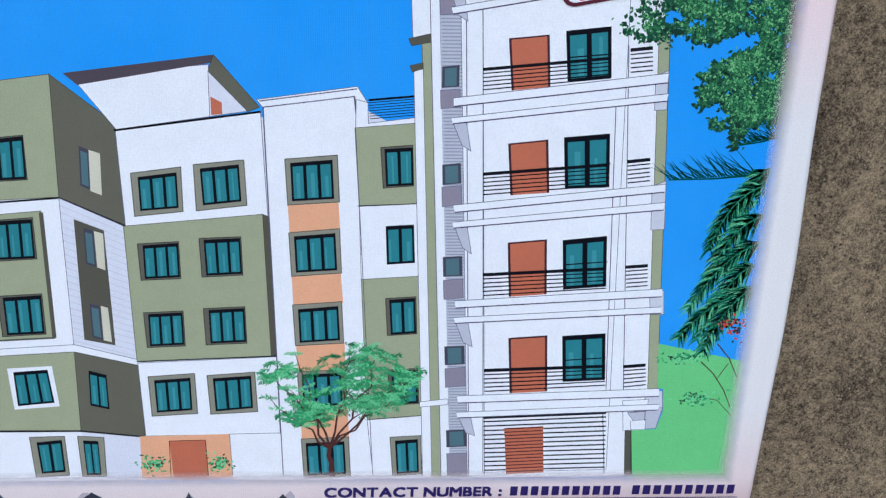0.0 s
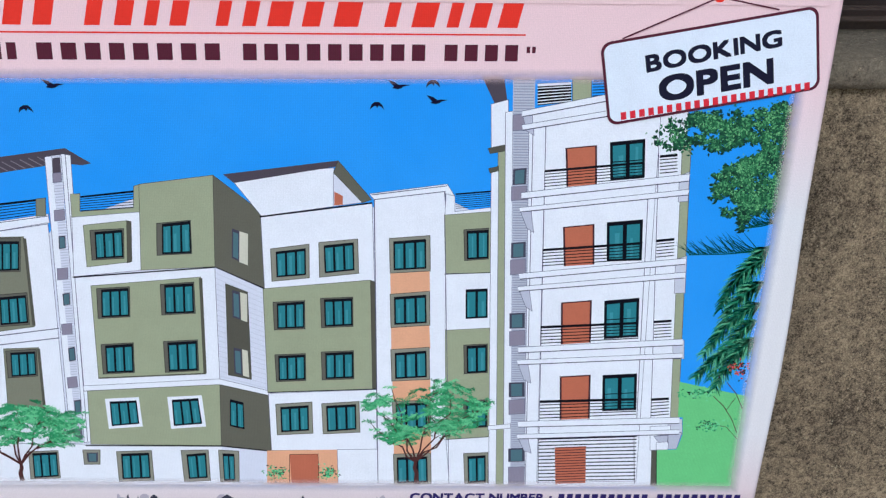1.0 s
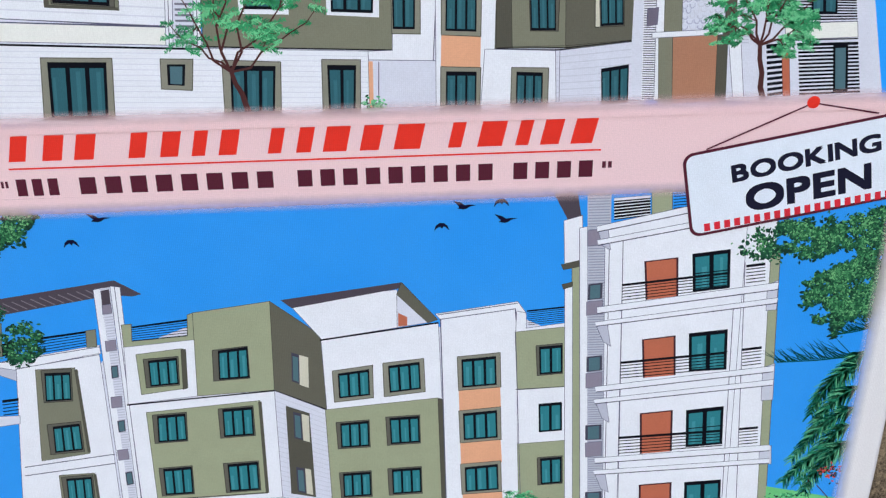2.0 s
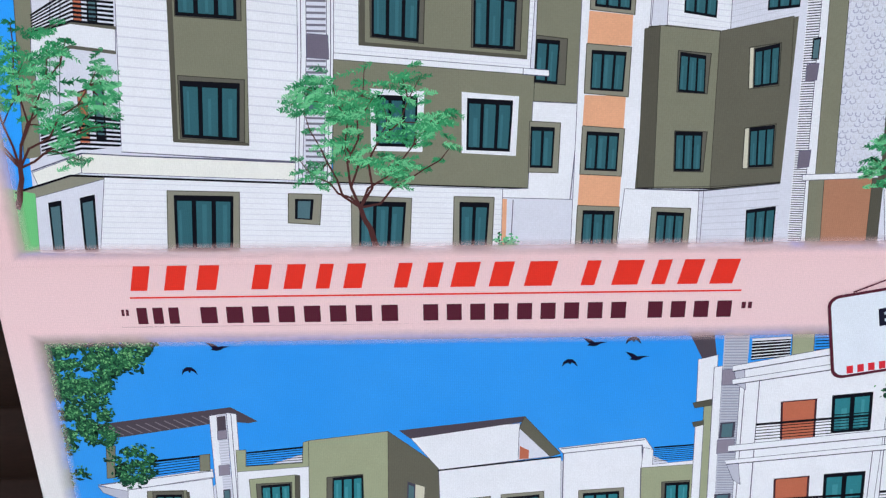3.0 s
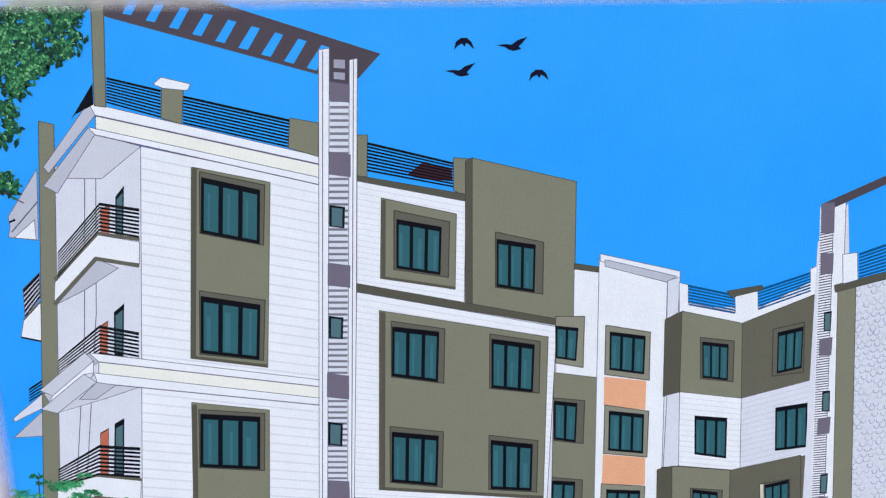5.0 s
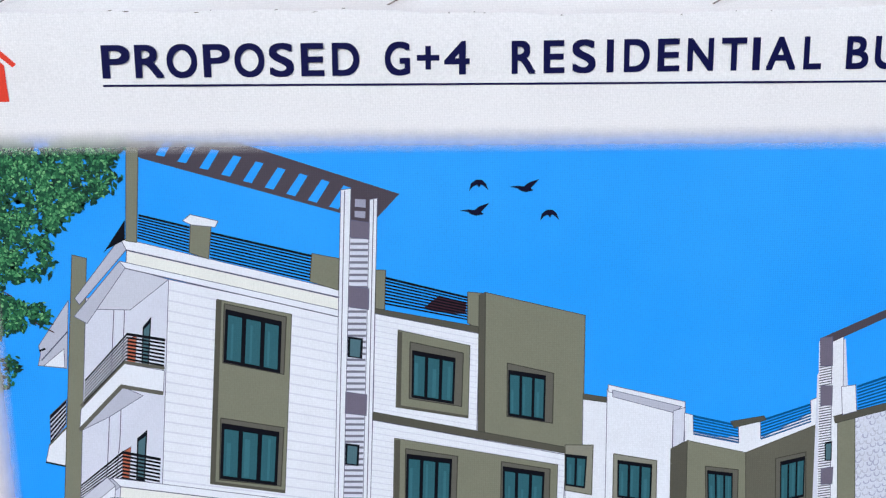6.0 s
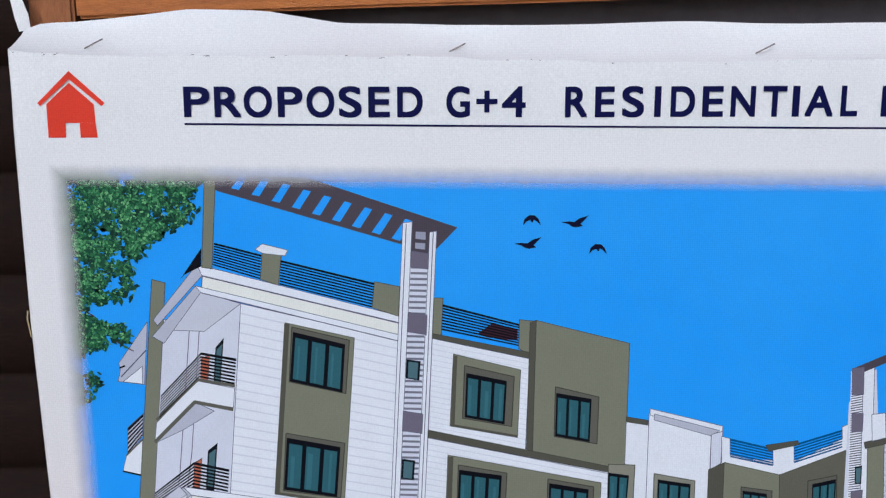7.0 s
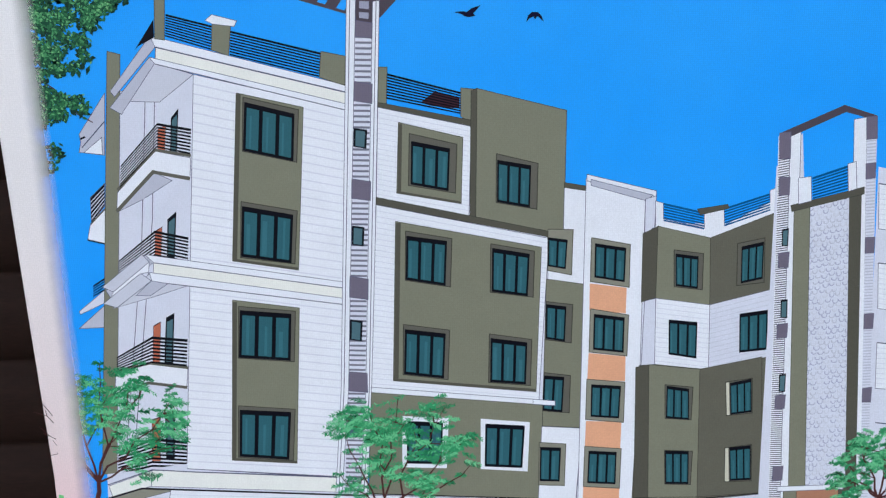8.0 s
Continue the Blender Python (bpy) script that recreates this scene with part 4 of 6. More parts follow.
wall(up, "white_sh", (243.4, 69.5, 291.4, 67.5, 289.2, 29.4, 242.8, 27.2))
wall(up, "orange", (243.4, 68.7, 246.2, 68.6, 245.8, 36.6, 243, 35.6))
line(up, "line", 0.6, (250.1, 68, 249, 34.5))
wall(up, "white", (273.9, 309.3, 289.8, 306, 290.2, 239.1, 263.8, 243.1, 263.6, 273.1, 273.8, 273.4))
wall(up, "olive_dk", (273.8, 311, 289.7, 308.1, 289.1, 305, 273.9, 307.6))
win(up, "frame", 2, (263.5, 279.1, 280.2, 278.5, 279.7, 246.5, 263.7, 250), (263.6, 273.4, 276.7, 271.5, 275.7, 250.7, 263.8, 253))
wall(up, "olive", (262.8, 243.9, 292.2, 239.1, 289.9, 132, 261.4, 133.9))
win(up, "reveal", 2, (262.9, 227.6, 281, 225.1, 280.4, 196.9, 263, 199.6), (262.9, 225.7, 276.7, 223.7, 276, 197.9, 263, 200.3))
win(up, "reveal", 2, (262, 174.9, 280.4, 172.4, 280, 143.8, 261.4, 145.6), (262.1, 172.7, 276.1, 171.4, 275.2, 144.3, 261.4, 146))
wall(up, "white", (288, 313.6, 327.2, 301.3, 329.4, 35.1, 287.4, 29.5))
wall(up, "white", (288.5, 316.3, 334.2, 304.4, 334.4, 299, 288.6, 311.9))
wall(up, "soffit", (291.2, 312.8, 332.4, 301.4, 327.4, 297.8, 291.3, 308.7))
wall(up, "white_sh", (327.3, 298.8, 334.4, 301, 334.1, 279.4, 327.7, 274.7))
wall(up, "orange", (292.2, 240.2, 317.1, 236.7, 317, 218, 292.3, 221.2))
wall(up, "orange", (292.5, 189.2, 318, 186.2, 318.2, 167.6, 292.1, 168.9))
wall(up, "orange", (291.9, 137.2, 316.8, 136.2, 316.6, 115.2, 291.5, 116.2))
wall(up, "orange", (291.2, 85.6, 317, 83.7, 316.8, 61.1, 290.7, 62.2))
win(up, "frame", 3, (292.5, 272.7, 318.4, 267.5, 318.7, 237, 292.5, 241.6), (294.9, 268.7, 315.8, 265.2, 315.6, 240.8, 295.1, 244.5))
win(up, "frame", 3, (292.9, 221.9, 319.1, 216.9, 318.9, 186.5, 292.8, 189.9), (295.4, 218.1, 316.4, 215.1, 316.5, 189, 295.5, 191.7))
win(up, "frame", 3, (291.8, 169.4, 318.2, 166.8, 318.2, 135.7, 291.6, 138.4), (294.9, 165.5, 315.6, 163.9, 315, 138.9, 295, 140.5))
win(up, "frame", 3, (291.5, 117.4, 317.3, 115, 317, 83.3, 291.2, 85.1), (294.3, 113.8, 314.2, 112.5, 314.1, 86.6, 293.9, 87.8))
win(up, "frame", 3, (290.7, 63.5, 317.2, 62, 316.6, 29.9, 290.3, 30.1), (294.2, 60.1, 314.4, 59.3, 314.2, 30.8, 293.8, 30.9))
wall(up, "white", (333.9, 297.5, 339.1, 296, 339.7, 285.1, 367.1, 278.2, 366.3, 289.4, 379.4, 290.7, 380.1, 280.1, 409.3, 295.5, 408.6, 303.4, 412.4, 305.1, 413.3, 287, 371.5, 270.2, 334.7, 279))
rail(up, "teal", 7, (339.1, 296.3, 366.3, 289.4, 367.1, 276.8, 339.8, 283.1))
rail(up, "teal", 7, (379.3, 292.1, 408.8, 301.7, 409.8, 289.2, 380.2, 278.7))
wall(up, "olive_dk", (361.6, 291.4, 381.5, 294.4, 382.7, 291.7, 363.9, 287.4))
wall(up, "olive_dk", (326.6, 275, 336.7, 280, 337.3, 228.5, 327.2, 226.3))
wall(up, "olive", (336.3, 280, 371.8, 271.2, 373.7, 223.4, 336.9, 228.9))
wall(up, "olive_sh", (371.5, 271.3, 413.2, 288.1, 416.4, 233.9, 373.7, 223.4))
wall(up, "white_sh", (329.5, 226.9, 337.3, 228.9, 338.5, 179.1, 328.9, 177.6))
boards(up, "white", 14, (336.9, 228.9, 374.1, 223.4, 375.6, 173.7, 338.2, 179.1))
boards(up, "white_sh", 14, (373.7, 223.4, 416.4, 234.4, 416.3, 183.8, 375.6, 173.7))
wall(up, "olive_dk", (327.6, 179.2, 338.6, 179.9, 338.2, 74.8, 326.3, 74.9))
wall(up, "olive", (338.6, 179.9, 373.1, 175.6, 373.4, 73.7, 337.9, 74.8))
wall(up, "olive_sh", (372.8, 175.6, 416, 184.3, 419.2, 75.3, 373.1, 73.3))
line(up, "dark", 0.7, (326.3, 74.4, 366.4, 72.8, 419.2, 75.3))
wall(up, "white", (319.7, 74.7, 366.4, 72.3, 368.3, 30.1, 317, 29.9))
boards(up, "white_sh", 10, (366.4, 72.3, 419.2, 75.3, 420.7, 30.3, 368.3, 30.1))
win(up, "reveal", 3, (347.7, 263.2, 367.5, 260.3, 368.1, 234.4, 349, 237), (348.8, 260.6, 364.3, 258.3, 365, 235.2, 350, 237.6))
win(up, "reveal", 3, (389.7, 267, 407.7, 270.7, 409.3, 239.1, 391.1, 237.1), (392.6, 264.8, 407.3, 268.1, 408.1, 241.7, 393.7, 238.6))
win(up, "none", 3, (346.4, 213.1, 366, 210.9, 366.7, 183.8, 347.5, 187.3))
win(up, "none", 3, (394.3, 216.6, 413.3, 219.2, 414.9, 189.7, 395.9, 187.8))
win(up, "reveal", 3, (348.6, 163.7, 367.8, 162.2, 368.6, 135.3, 349, 137.2), (349.3, 162.2, 364.9, 160.8, 365.5, 136.1, 349.7, 137.5))
win(up, "reveal", 3, (391.5, 166.7, 408.9, 168.3, 410, 140.3, 392.7, 139.1), (394.3, 165.2, 408.4, 167.2, 409.3, 140.8, 395.4, 139.4))
win(up, "reveal", 3, (348.7, 113, 369.2, 111.8, 369.4, 83.1, 348.7, 84.7), (349.5, 111, 365.8, 110.4, 366.2, 84, 349.8, 85.1))
win(up, "reveal", 3, (392.7, 115, 411.1, 116.2, 412.3, 87.1, 393.5, 85.6), (395.6, 113.3, 410.4, 114.6, 411.3, 87.6, 396.3, 85.8))
win(up, "frame", 3, (337.6, 61.5, 362.3, 60.4, 362.4, 31.3, 337.4, 31.5), (340.9, 58.5, 358.5, 57.3, 358.9, 31.7, 340.9, 32.1))
win(up, "none", 3, (396.1, 60.1, 415.2, 60.2, 416.2, 32.5, 397.2, 32.2))
wall(up, "olive_dk", (325.3, 177.9, 334.3, 179.8, 337.7, 75.6, 327.5, 75.3))
wall(up, "olive", (334.3, 179.8, 369.6, 175.8, 372.9, 75.4, 337.7, 75.6))
wall(up, "olive_sh", (369.6, 175.8, 411.7, 184.4, 419, 78.2, 372.9, 75.4))
line(up, "dark", 0.7, (327.5, 75, 374.7, 74.1, 419, 77.7))
win(up, "reveal", 3, (346, 164.4, 365.6, 162.2, 365.5, 137, 347.2, 138.4), (347.3, 163.6, 362.8, 161, 364.1, 137, 347.8, 138.7))
win(up, "reveal", 3, (388, 165.7, 406.3, 168.4, 407.9, 141.6, 390, 139.8), (391, 164.9, 405.7, 168.1, 407.5, 142.4, 392.9, 140.5))
wall(up, "beige", (388.3, 165.2, 390.3, 165.6, 392.3, 140.5, 390.3, 140.2))
win(up, "reveal", 3, (347.9, 113.3, 367.8, 112.3, 367.6, 85.5, 349.4, 86.2), (348.3, 113, 365.1, 112.3, 366.2, 86, 349.7, 86.5))
win(up, "reveal", 3, (390.5, 114.5, 409.3, 117.1, 410.9, 87.8, 391.8, 87.4), (393.6, 114.8, 408.7, 116.4, 410.5, 88.6, 395.6, 88.1))
wall(up, "beige", (390.9, 114.1, 393, 114.4, 394.9, 87.7, 392.1, 87.7))
boards(up, "white_sh", 9, (369.3, 72.3, 418, 76.9, 418.9, 30.6, 370.2, 31.4))
win(up, "none", 3, (397.3, 58.8, 415.9, 61.3, 417, 34.3, 399, 33))
wall(up, "back", (478.1, 318.4, 527.1, 306.3, 594.3, 25.8, 480.2, 32.8, 473.1, 131.8, 492.4, 72.7))
boards(up, "white", 9, (479.5, 307, 532.1, 297.8, 536.6, 267.2, 482.5, 275.8))
boards(up, "white", 9, (484.7, 251.8, 540.1, 243.1, 544.8, 210, 487.7, 219))
boards(up, "white", 9, (489.7, 193.8, 547.9, 186.7, 552.1, 154.3, 492, 159.2))
line(up, "line", 0.8, (479.5, 307, 532.1, 297.8))
line(up, "line", 0.8, (484.7, 251.8, 540.1, 243.1))
line(up, "line", 0.8, (489.7, 193.8, 547.9, 186.7))
line(up, "line", 0.8, (494.7, 132.7, 555.8, 125.5))
win(up, "reveal", 3, (498.8, 295.1, 517.9, 292.2, 521.1, 269.4, 501.9, 271.6))
win(up, "reveal", 3, (506, 239.3, 525.6, 236.6, 528.8, 212.3, 509.1, 214.6))
win(up, "reveal", 3, (512.1, 182.8, 532.9, 180.5, 535.9, 156.7, 515, 159.1))
wall(up, "back", (411.7, 319.3, 427, 341.7, 455.5, 74, 446.6, 34.8, 418.5, 36, 416.8, 74.3))
louver_bk(up, 190, (411.5, 340.1, 419.7, 341.8, 434.6, 35.2, 426, 35.7))
wall(up, "white", (419, 341.8, 425.7, 343.6, 440, 74.1, 445.9, 34.8, 434.6, 35.2, 432.6, 74.2))
wall(up, "beam", (412.5, 341.9, 452.4, 359.7, 473.5, 352.5, 473.9, 349.1, 453.6, 355, 419.9, 339.6))
wall(up, "purple", (412.1, 341.9, 419.3, 342.6, 420.3, 324.9, 413.3, 324.6))
wall(up, "purple", (414.1, 312.4, 421.1, 312.3, 421.5, 300, 414.8, 300.1))
wall(up, "purple", (417.4, 259.8, 424.6, 260.6, 424.7, 249.7, 418, 249.4))
wall(up, "purple", (420.4, 208.4, 427.6, 209.2, 427.7, 198.6, 420.8, 197.8))
wall(up, "purple", (423.1, 154.6, 430.2, 155.4, 430.2, 144.9, 423.5, 144))
wall(up, "purple", (425.6, 98.7, 432.9, 99.5, 432.9, 88.1, 426, 87.1))
win(up, "none", 1, (418.6, 276.5, 423, 277.3, 423.4, 264.6, 419.3, 264.6))
win(up, "none", 1, (421.5, 225.9, 426.1, 226.7, 426.9, 212.9, 422.2, 213))
win(up, "none", 1, (424.6, 170.8, 429.3, 171.6, 429.6, 157.6, 425.2, 157.7))
wall(up, "white", (459.2, 350.1, 467.5, 351.5, 490.3, 72.7, 496.4, 33.4, 489, 33, 482.1, 72.8))
louver(up, 130, (467.5, 351.5, 473.9, 352.1, 495.6, 72.7, 489.9, 72.7))
wall(up, "purple", (467.1, 351.5, 473.9, 352.1, 475.4, 337.3, 468.5, 336.7))
wall(up, "purple", (469.7, 320.5, 476.2, 321.2, 476.7, 310.9, 470.6, 310.2))
wall(up, "purple", (474.2, 269.9, 480.6, 270.2, 481.1, 259.1, 475.1, 258.8))
wall(up, "purple", (478.8, 214.9, 485.4, 215.6, 485.8, 204.3, 479.7, 204))
wall(up, "purple", (483.2, 159.3, 489.5, 160.2, 489.9, 148.7, 483.9, 148.7))
brick(up, (435.4, 295.2, 460.9, 301.1, 479.2, 79.3, 449.4, 79.5))
wall(up, "olive", (425.4, 290.6, 435.6, 293.7, 449.8, 79.5, 438, 79.6))
wall(up, "olive_dk", (460.9, 301.1, 468.5, 302.5, 486.1, 79.2, 478.8, 79.3))
wall(up, "olive_dk", (423, 293, 470.1, 304.8, 470.6, 300.1, 424.1, 288.7))
wall(up, "white", (426.4, 311.5, 434.8, 312.5, 436.5, 295.9, 428.1, 293.7))
rail(up, "teal", 8, (435.6, 312.1, 458, 319.9, 459.9, 303, 437.1, 296.7))
wall(up, "white", (457.9, 320.7, 463.2, 322.1, 465.4, 303.7, 460, 301.9))
wall(up, "orange_dk", (443.3, 80.3, 473.7, 81.7, 476.9, 32.6, 446.9, 32.3))
wall(up, "olive", (434.4, 79.6, 443.7, 79.9, 447.3, 31.4, 437.9, 31.9))
wall(up, "olive_dk", (473.7, 81, 480.6, 81.5, 483.8, 32.3, 476.6, 31.9))
wall(up, "white", (429.7, 82.8, 476.6, 83.9, 477.2, 80.1, 430.1, 78.9))
wall(up, "cream", (518.1, 86.4, 566.8, 86.6, 568.9, 75.7, 519.9, 74.8))
line(up, "line", 0.7, (518.1, 86.4, 566.8, 86.6))
line(up, "dark", 0.9, (519.9, 74.8, 569.2, 74.6))
rail(up, "dark", 8, (519.6, 104.4, 563.7, 101.7, 566.7, 87.3, 522.4, 87.7))
rail(up, "dark", 6, (502.8, 102.1, 515.3, 103.9, 517.8, 88.8, 505.1, 87))
win(up, "none", 2, (530.6, 121.5, 549.1, 120, 552.3, 91.8, 535, 92.5))
rail(up, "dark", 14, (528.6, 72.8, 569.5, 72.6, 576.6, 35.7, 534.7, 35.1))
rail(up, "dark", 10, (507.2, 72.7, 520.2, 73.2, 526, 36.3, 512.7, 34.6))
door(up, (518.3, 66.4, 523.6, 66.9, 528.4, 35.4, 523.1, 34.9))
win(up, "none", 1, (552.6, 71.8, 562.8, 72.1, 567.8, 36.9, 557.6, 37.3))
wall(up, "white", (254.7, 154.8, 270.1, 153.2, 270.2, 149.4, 254.7, 150.8))
line(up, "line", 0.6, (254.7, 150.8, 270.2, 149.4))
bush(up, 4, (247.3, 37.8, 7, 6.1))
line(up, "bark", 0.7, (-68, 389, -52, 378, -40, 362, -30, 356))
line(up, "bark", 0.6, (-66, 352, -50, 362))
tree(up, 1, (-40, 142, 54, 58, -55, 94, -62, 66))
tree(up, 2, (162, 115, 56, 51, 154, 64, 164, 33))
tree(up, 3, (506, 97, 39, 40, 503, 72, 510, 33))
leaves(up, 11, 1.0, (-72, 470, 14, 470, 9, 440, -4, 430, -22, 424, -25, 400, -38, 390, -72, 384))
leaves(up, 12, 0.8, (-64, 381, -46, 377, -27, 379, -30, 364, -44, 366, -52, 354, -66, 349))
leaves(up, 13, 0.5, (-70, 343, -53, 339, -56, 327, -70, 320))
bird(up, (213.6, 436.7), True)
bird(up, (239.0, 435.1), False)
bird(up, (211.1, 422.1), False)
bird(up, (253.5, 418.7), True)

# the lower picture
depth[0] = 120
band[:] = (-430, -24)
wall(low, "back", (41.8, -153.3, 110.7, -127.2, 164.7, -122.7, 201.1, -150.5, 286.3, -138.5, 346, -131.1, 381.7, -151.2, 393.6, -408, -53, -390.5, -28.3, -252.3))
wall(low, "beam", (-45.4, -103, 57.3, -88.3, 75.3, -100.5, 68.8, -102.1, 54.4, -100.4, -26.7, -113.6))
for k in range(13):
    line(low, "slat_lt", 0.9, (-36 + 6.6 * k, -105.6 + 0.93 * k, -26 + 6.6 * k, -112.0 + 0.93 * k))
wall(low, "white", (-44, -154.8, 39.5, -141.8, 39.7, -149.3, -23, -161.9))
wall(low, "soffit", (-44.2, -155.8, -22.9, -160.9, -23.3, -171, -41.3, -162))
wall(low, "olive", (-33.2, -120.9, -26.7, -120.2, -30.9, -148.5, -36.6, -149.2))
wall(low, "dark", (-29.8, -138.2, -20.3, -133.8, -21.7, -147, -30.9, -148.5))
rail(low, "dark", 6, (-2.2, -133.2, 31.7, -129.2, 29.7, -142.8, -4.5, -147.9))
rail(low, "dark", 6, (-20.1, -137.2, -2.4, -134.2, -4.4, -146.9, -22, -149))
wall(low, "olive", (31.7, -129.2, 38.9, -128.5, 37.7, -143.2, 30.3, -143.8))
wall(low, "white", (-23.1, -160, 38.5, -149.1, 33.9, -350.8, -48.9, -352.8))
rail(low, "dark", 5, (-38.1, -186.5, -25.7, -185.2, -28.1, -200.5, -39.9, -202))
wall(low, "white_sh", (-46, -201.6, -27.5, -201.6, -28.7, -208.9, -45.6, -211.1))
line(low, "line", 0.6, (-41.7, -154.9, 40.1, -143.4))
line(low, "line", 0.6, (-23.9, -159.8, 38.4, -150.1))
wall(low, "olive", (-9.5, -161.1, 19, -160.7, 18.5, -239.7, -18.6, -244.8))
line(low, "olive_dk", 2.4, (19.6, -162.2, 18.2, -238.7))
win(low, "reveal", 3, (-5.6, -161.9, 16.4, -161.5, 13.1, -190.3, -8, -190.8), (-3.5, -164.4, 15.2, -164.5, 12.4, -189.3, -6.6, -189.9))
win(low, "reveal", 3, (-9.3, -210.9, 16.1, -209.1, 14.7, -237.6, -10.9, -239.3), (-5.3, -213, 15, -211.2, 14, -236.1, -7.3, -237.7))
line(low, "line", 0.8, (-32.4, -250.2, 37.3, -241.5))
line(low, "line", 0.8, (-33.4, -258.4, 36.5, -250.3))
wall(low, "olive", (-8, -259.4, 19.5, -258.8, 18, -317.6, -11.3, -317.9))
line(low, "olive_dk", 2.2, (19.4, -259.9, 18, -317.6))
win(low, "reveal", 3, (-6.5, -261.5, 17.6, -260.3, 15.9, -285.4, -7.5, -286.6), (-3.1, -263.1, 16.5, -262.4, 15.1, -284.4, -4.7, -285.6))
wall(low, "white", (-52.8, -348.4, 202.6, -359.7, 201.2, -400.5, -57.6, -391.5))
boards(low, "white_sh", 9, (160.6, -358.4, 200.4, -364.3, 199.4, -396.9, 173.6, -398.2, 160, -388.3))
wall(low, "white", (41.9, -95.4, 47, -94.5, 41.3, -351.1, 35.7, -352))
louver(low, 110, (47, -94.5, 53.8, -93.7, 45.9, -351.2, 40.4, -351.1))
wall(low, "white", (54, -92.8, 60.9, -94.1, 52.4, -350.3, 46.8, -351.3))
line(low, "line", 0.5, (57.1, -93.7, 49.6, -350.2))
wall(low, "beam", (47.2, -96.4, 53.1, -95.5, 52.6, -108.6, 46.2, -109.5))
wall(low, "mauve", (46.3, -108.5, 52.7, -107.6, 52.3, -115.2, 45.8, -116.1))
wall(low, "mauve", (44.2, -138.9, 51.9, -137.9, 51.4, -147, 43.7, -147.9))
wall(low, "mauve", (41.4, -188.5, 49.4, -187.6, 48.8, -197.5, 40.8, -198.4))
wall(low, "mauve", (39.4, -238, 47.5, -237, 47.4, -246.8, 39.3, -247.8))
wall(low, "mauve", (39, -287.5, 46.7, -286.6, 46.7, -296.8, 38.9, -297.7))
wall(low, "purple", (38.8, -337.2, 46.2, -336.8, 45.7, -347.9, 38.3, -348.7))
win(low, "none", 1, (45.3, -160.6, 50.5, -160.1, 49.8, -170.9, 44.5, -171.7))
win(low, "none", 1, (43.1, -210.5, 48.9, -209.6, 48.3, -220.2, 42.9, -221.2))
win(low, "none", 1, (42.6, -259.7, 48, -258.8, 47.8, -271.3, 42.2, -272.3))
win(low, "none", 1, (42.3, -309.5, 47.9, -308.6, 47, -322.7, 42, -323.6))
wall(low, "olive2", (57.6, -125.5, 64.8, -125.1, 63.4, -139.9, 103.8, -137.3, 105.4, -119.2, 110.2, -117.7, 108.3, -141.2, 56.8, -145.1))
rail(low, "dark", 7, (65, -127, 105.1, -122.5, 103.8, -137.8, 63.6, -140.3))
wall(low, "white", (56.9, -144.7, 108.7, -140.6, 105.5, -190.7, 53.4, -195.6))
wall(low, "olive2", (64.7, -151.5, 97.8, -147.9, 99.1, -183.1, 64.3, -187.3))
wall(low, "olive_dk", (97.8, -147.9, 101.2, -148.8, 99.1, -183.1, 95.5, -184.1))
win(low, "reveal", 3, (69.4, -155.8, 95, -154.6, 93.3, -180.1, 68.7, -181.4), (72.7, -157.3, 94, -155.6, 92.9, -179.1, 71.8, -180.4))
wall(low, "olive2", (109.4, -117.7, 165.4, -110.5, 163.1, -188.3, 105.5, -190.7))
win(low, "reveal", 3, (120.4, -150.5, 146.2, -148.1, 145.7, -176.6, 118.8, -177.9), (124.4, -151, 146.2, -148.7, 145.3, -176.2, 122.8, -177))
wall(low, "olive_sh", (165.4, -110.5, 203.5, -143.7, 202.3, -208.6, 163.1, -188.3))
win(low, "none", 1, (178, -155.2, 183.6, -157.8, 182.4, -184, 176.7, -181))
wall(low, "beige", (183.6, -157.8, 190.1, -160.3, 188.9, -187.6, 182.3, -184.6))
wall(low, "white", (54.1, -196.6, 163.5, -188.9, 162.4, -293.5, 51.6, -297.4))
line(low, "dark", 1.2, (52.4, -196.1, 163, -188.9, 202.3, -209))
wall(low, "olive2", (65.7, -203.8, 151.5, -197.3, 150.7, -286.8, 64.2, -289.1))
line(low, "olive_dk", 2.6, (151.4, -198.3, 150.3, -286.3))
line(low, "olive_dk", 1.2, (64.7, -288.6, 150.3, -286.3))
win(low, "reveal", 3, (69.9, -206.3, 95.5, -205.1, 93.8, -232.1, 68.7, -233.2), (73.3, -207.3, 94.6, -206.2, 93.4, -231.5, 71.5, -232.2))
win(low, "reveal", 3, (119.5, -203.4, 145.9, -201.7, 145.5, -229.8, 118.9, -231), (122.6, -203.9, 145.4, -202.8, 144.6, -229.3, 121.6, -229.9))
win(low, "reveal", 3, (68.8, -257, 94.5, -256, 93.3, -283.9, 68.2, -284.9), (71.9, -258.1, 94, -257, 92.8, -283.4, 70.9, -283.9))
win(low, "reveal", 3, (118.5, -255.3, 145.8, -254.3, 145.4, -283.4, 118.3, -284.5), (121.6, -256.4, 145.2, -255.3, 144.6, -282.9, 121.1, -283.5))
boards(low, "white_sh", 22, (163, -188.9, 202.3, -209.6, 202.4, -307.1, 161.9, -293.5))
wall(low, "olive_dk", (170.7, -203.5, 187.8, -211.4, 188, -293, 169.2, -288.2))
win(low, "none", 1, (175.7, -209.2, 181.5, -211.3, 181.3, -236.5, 175, -233.9))
wall(low, "beige", (181.9, -211.4, 187.3, -213.5, 186.6, -238.8, 181.7, -236.6))
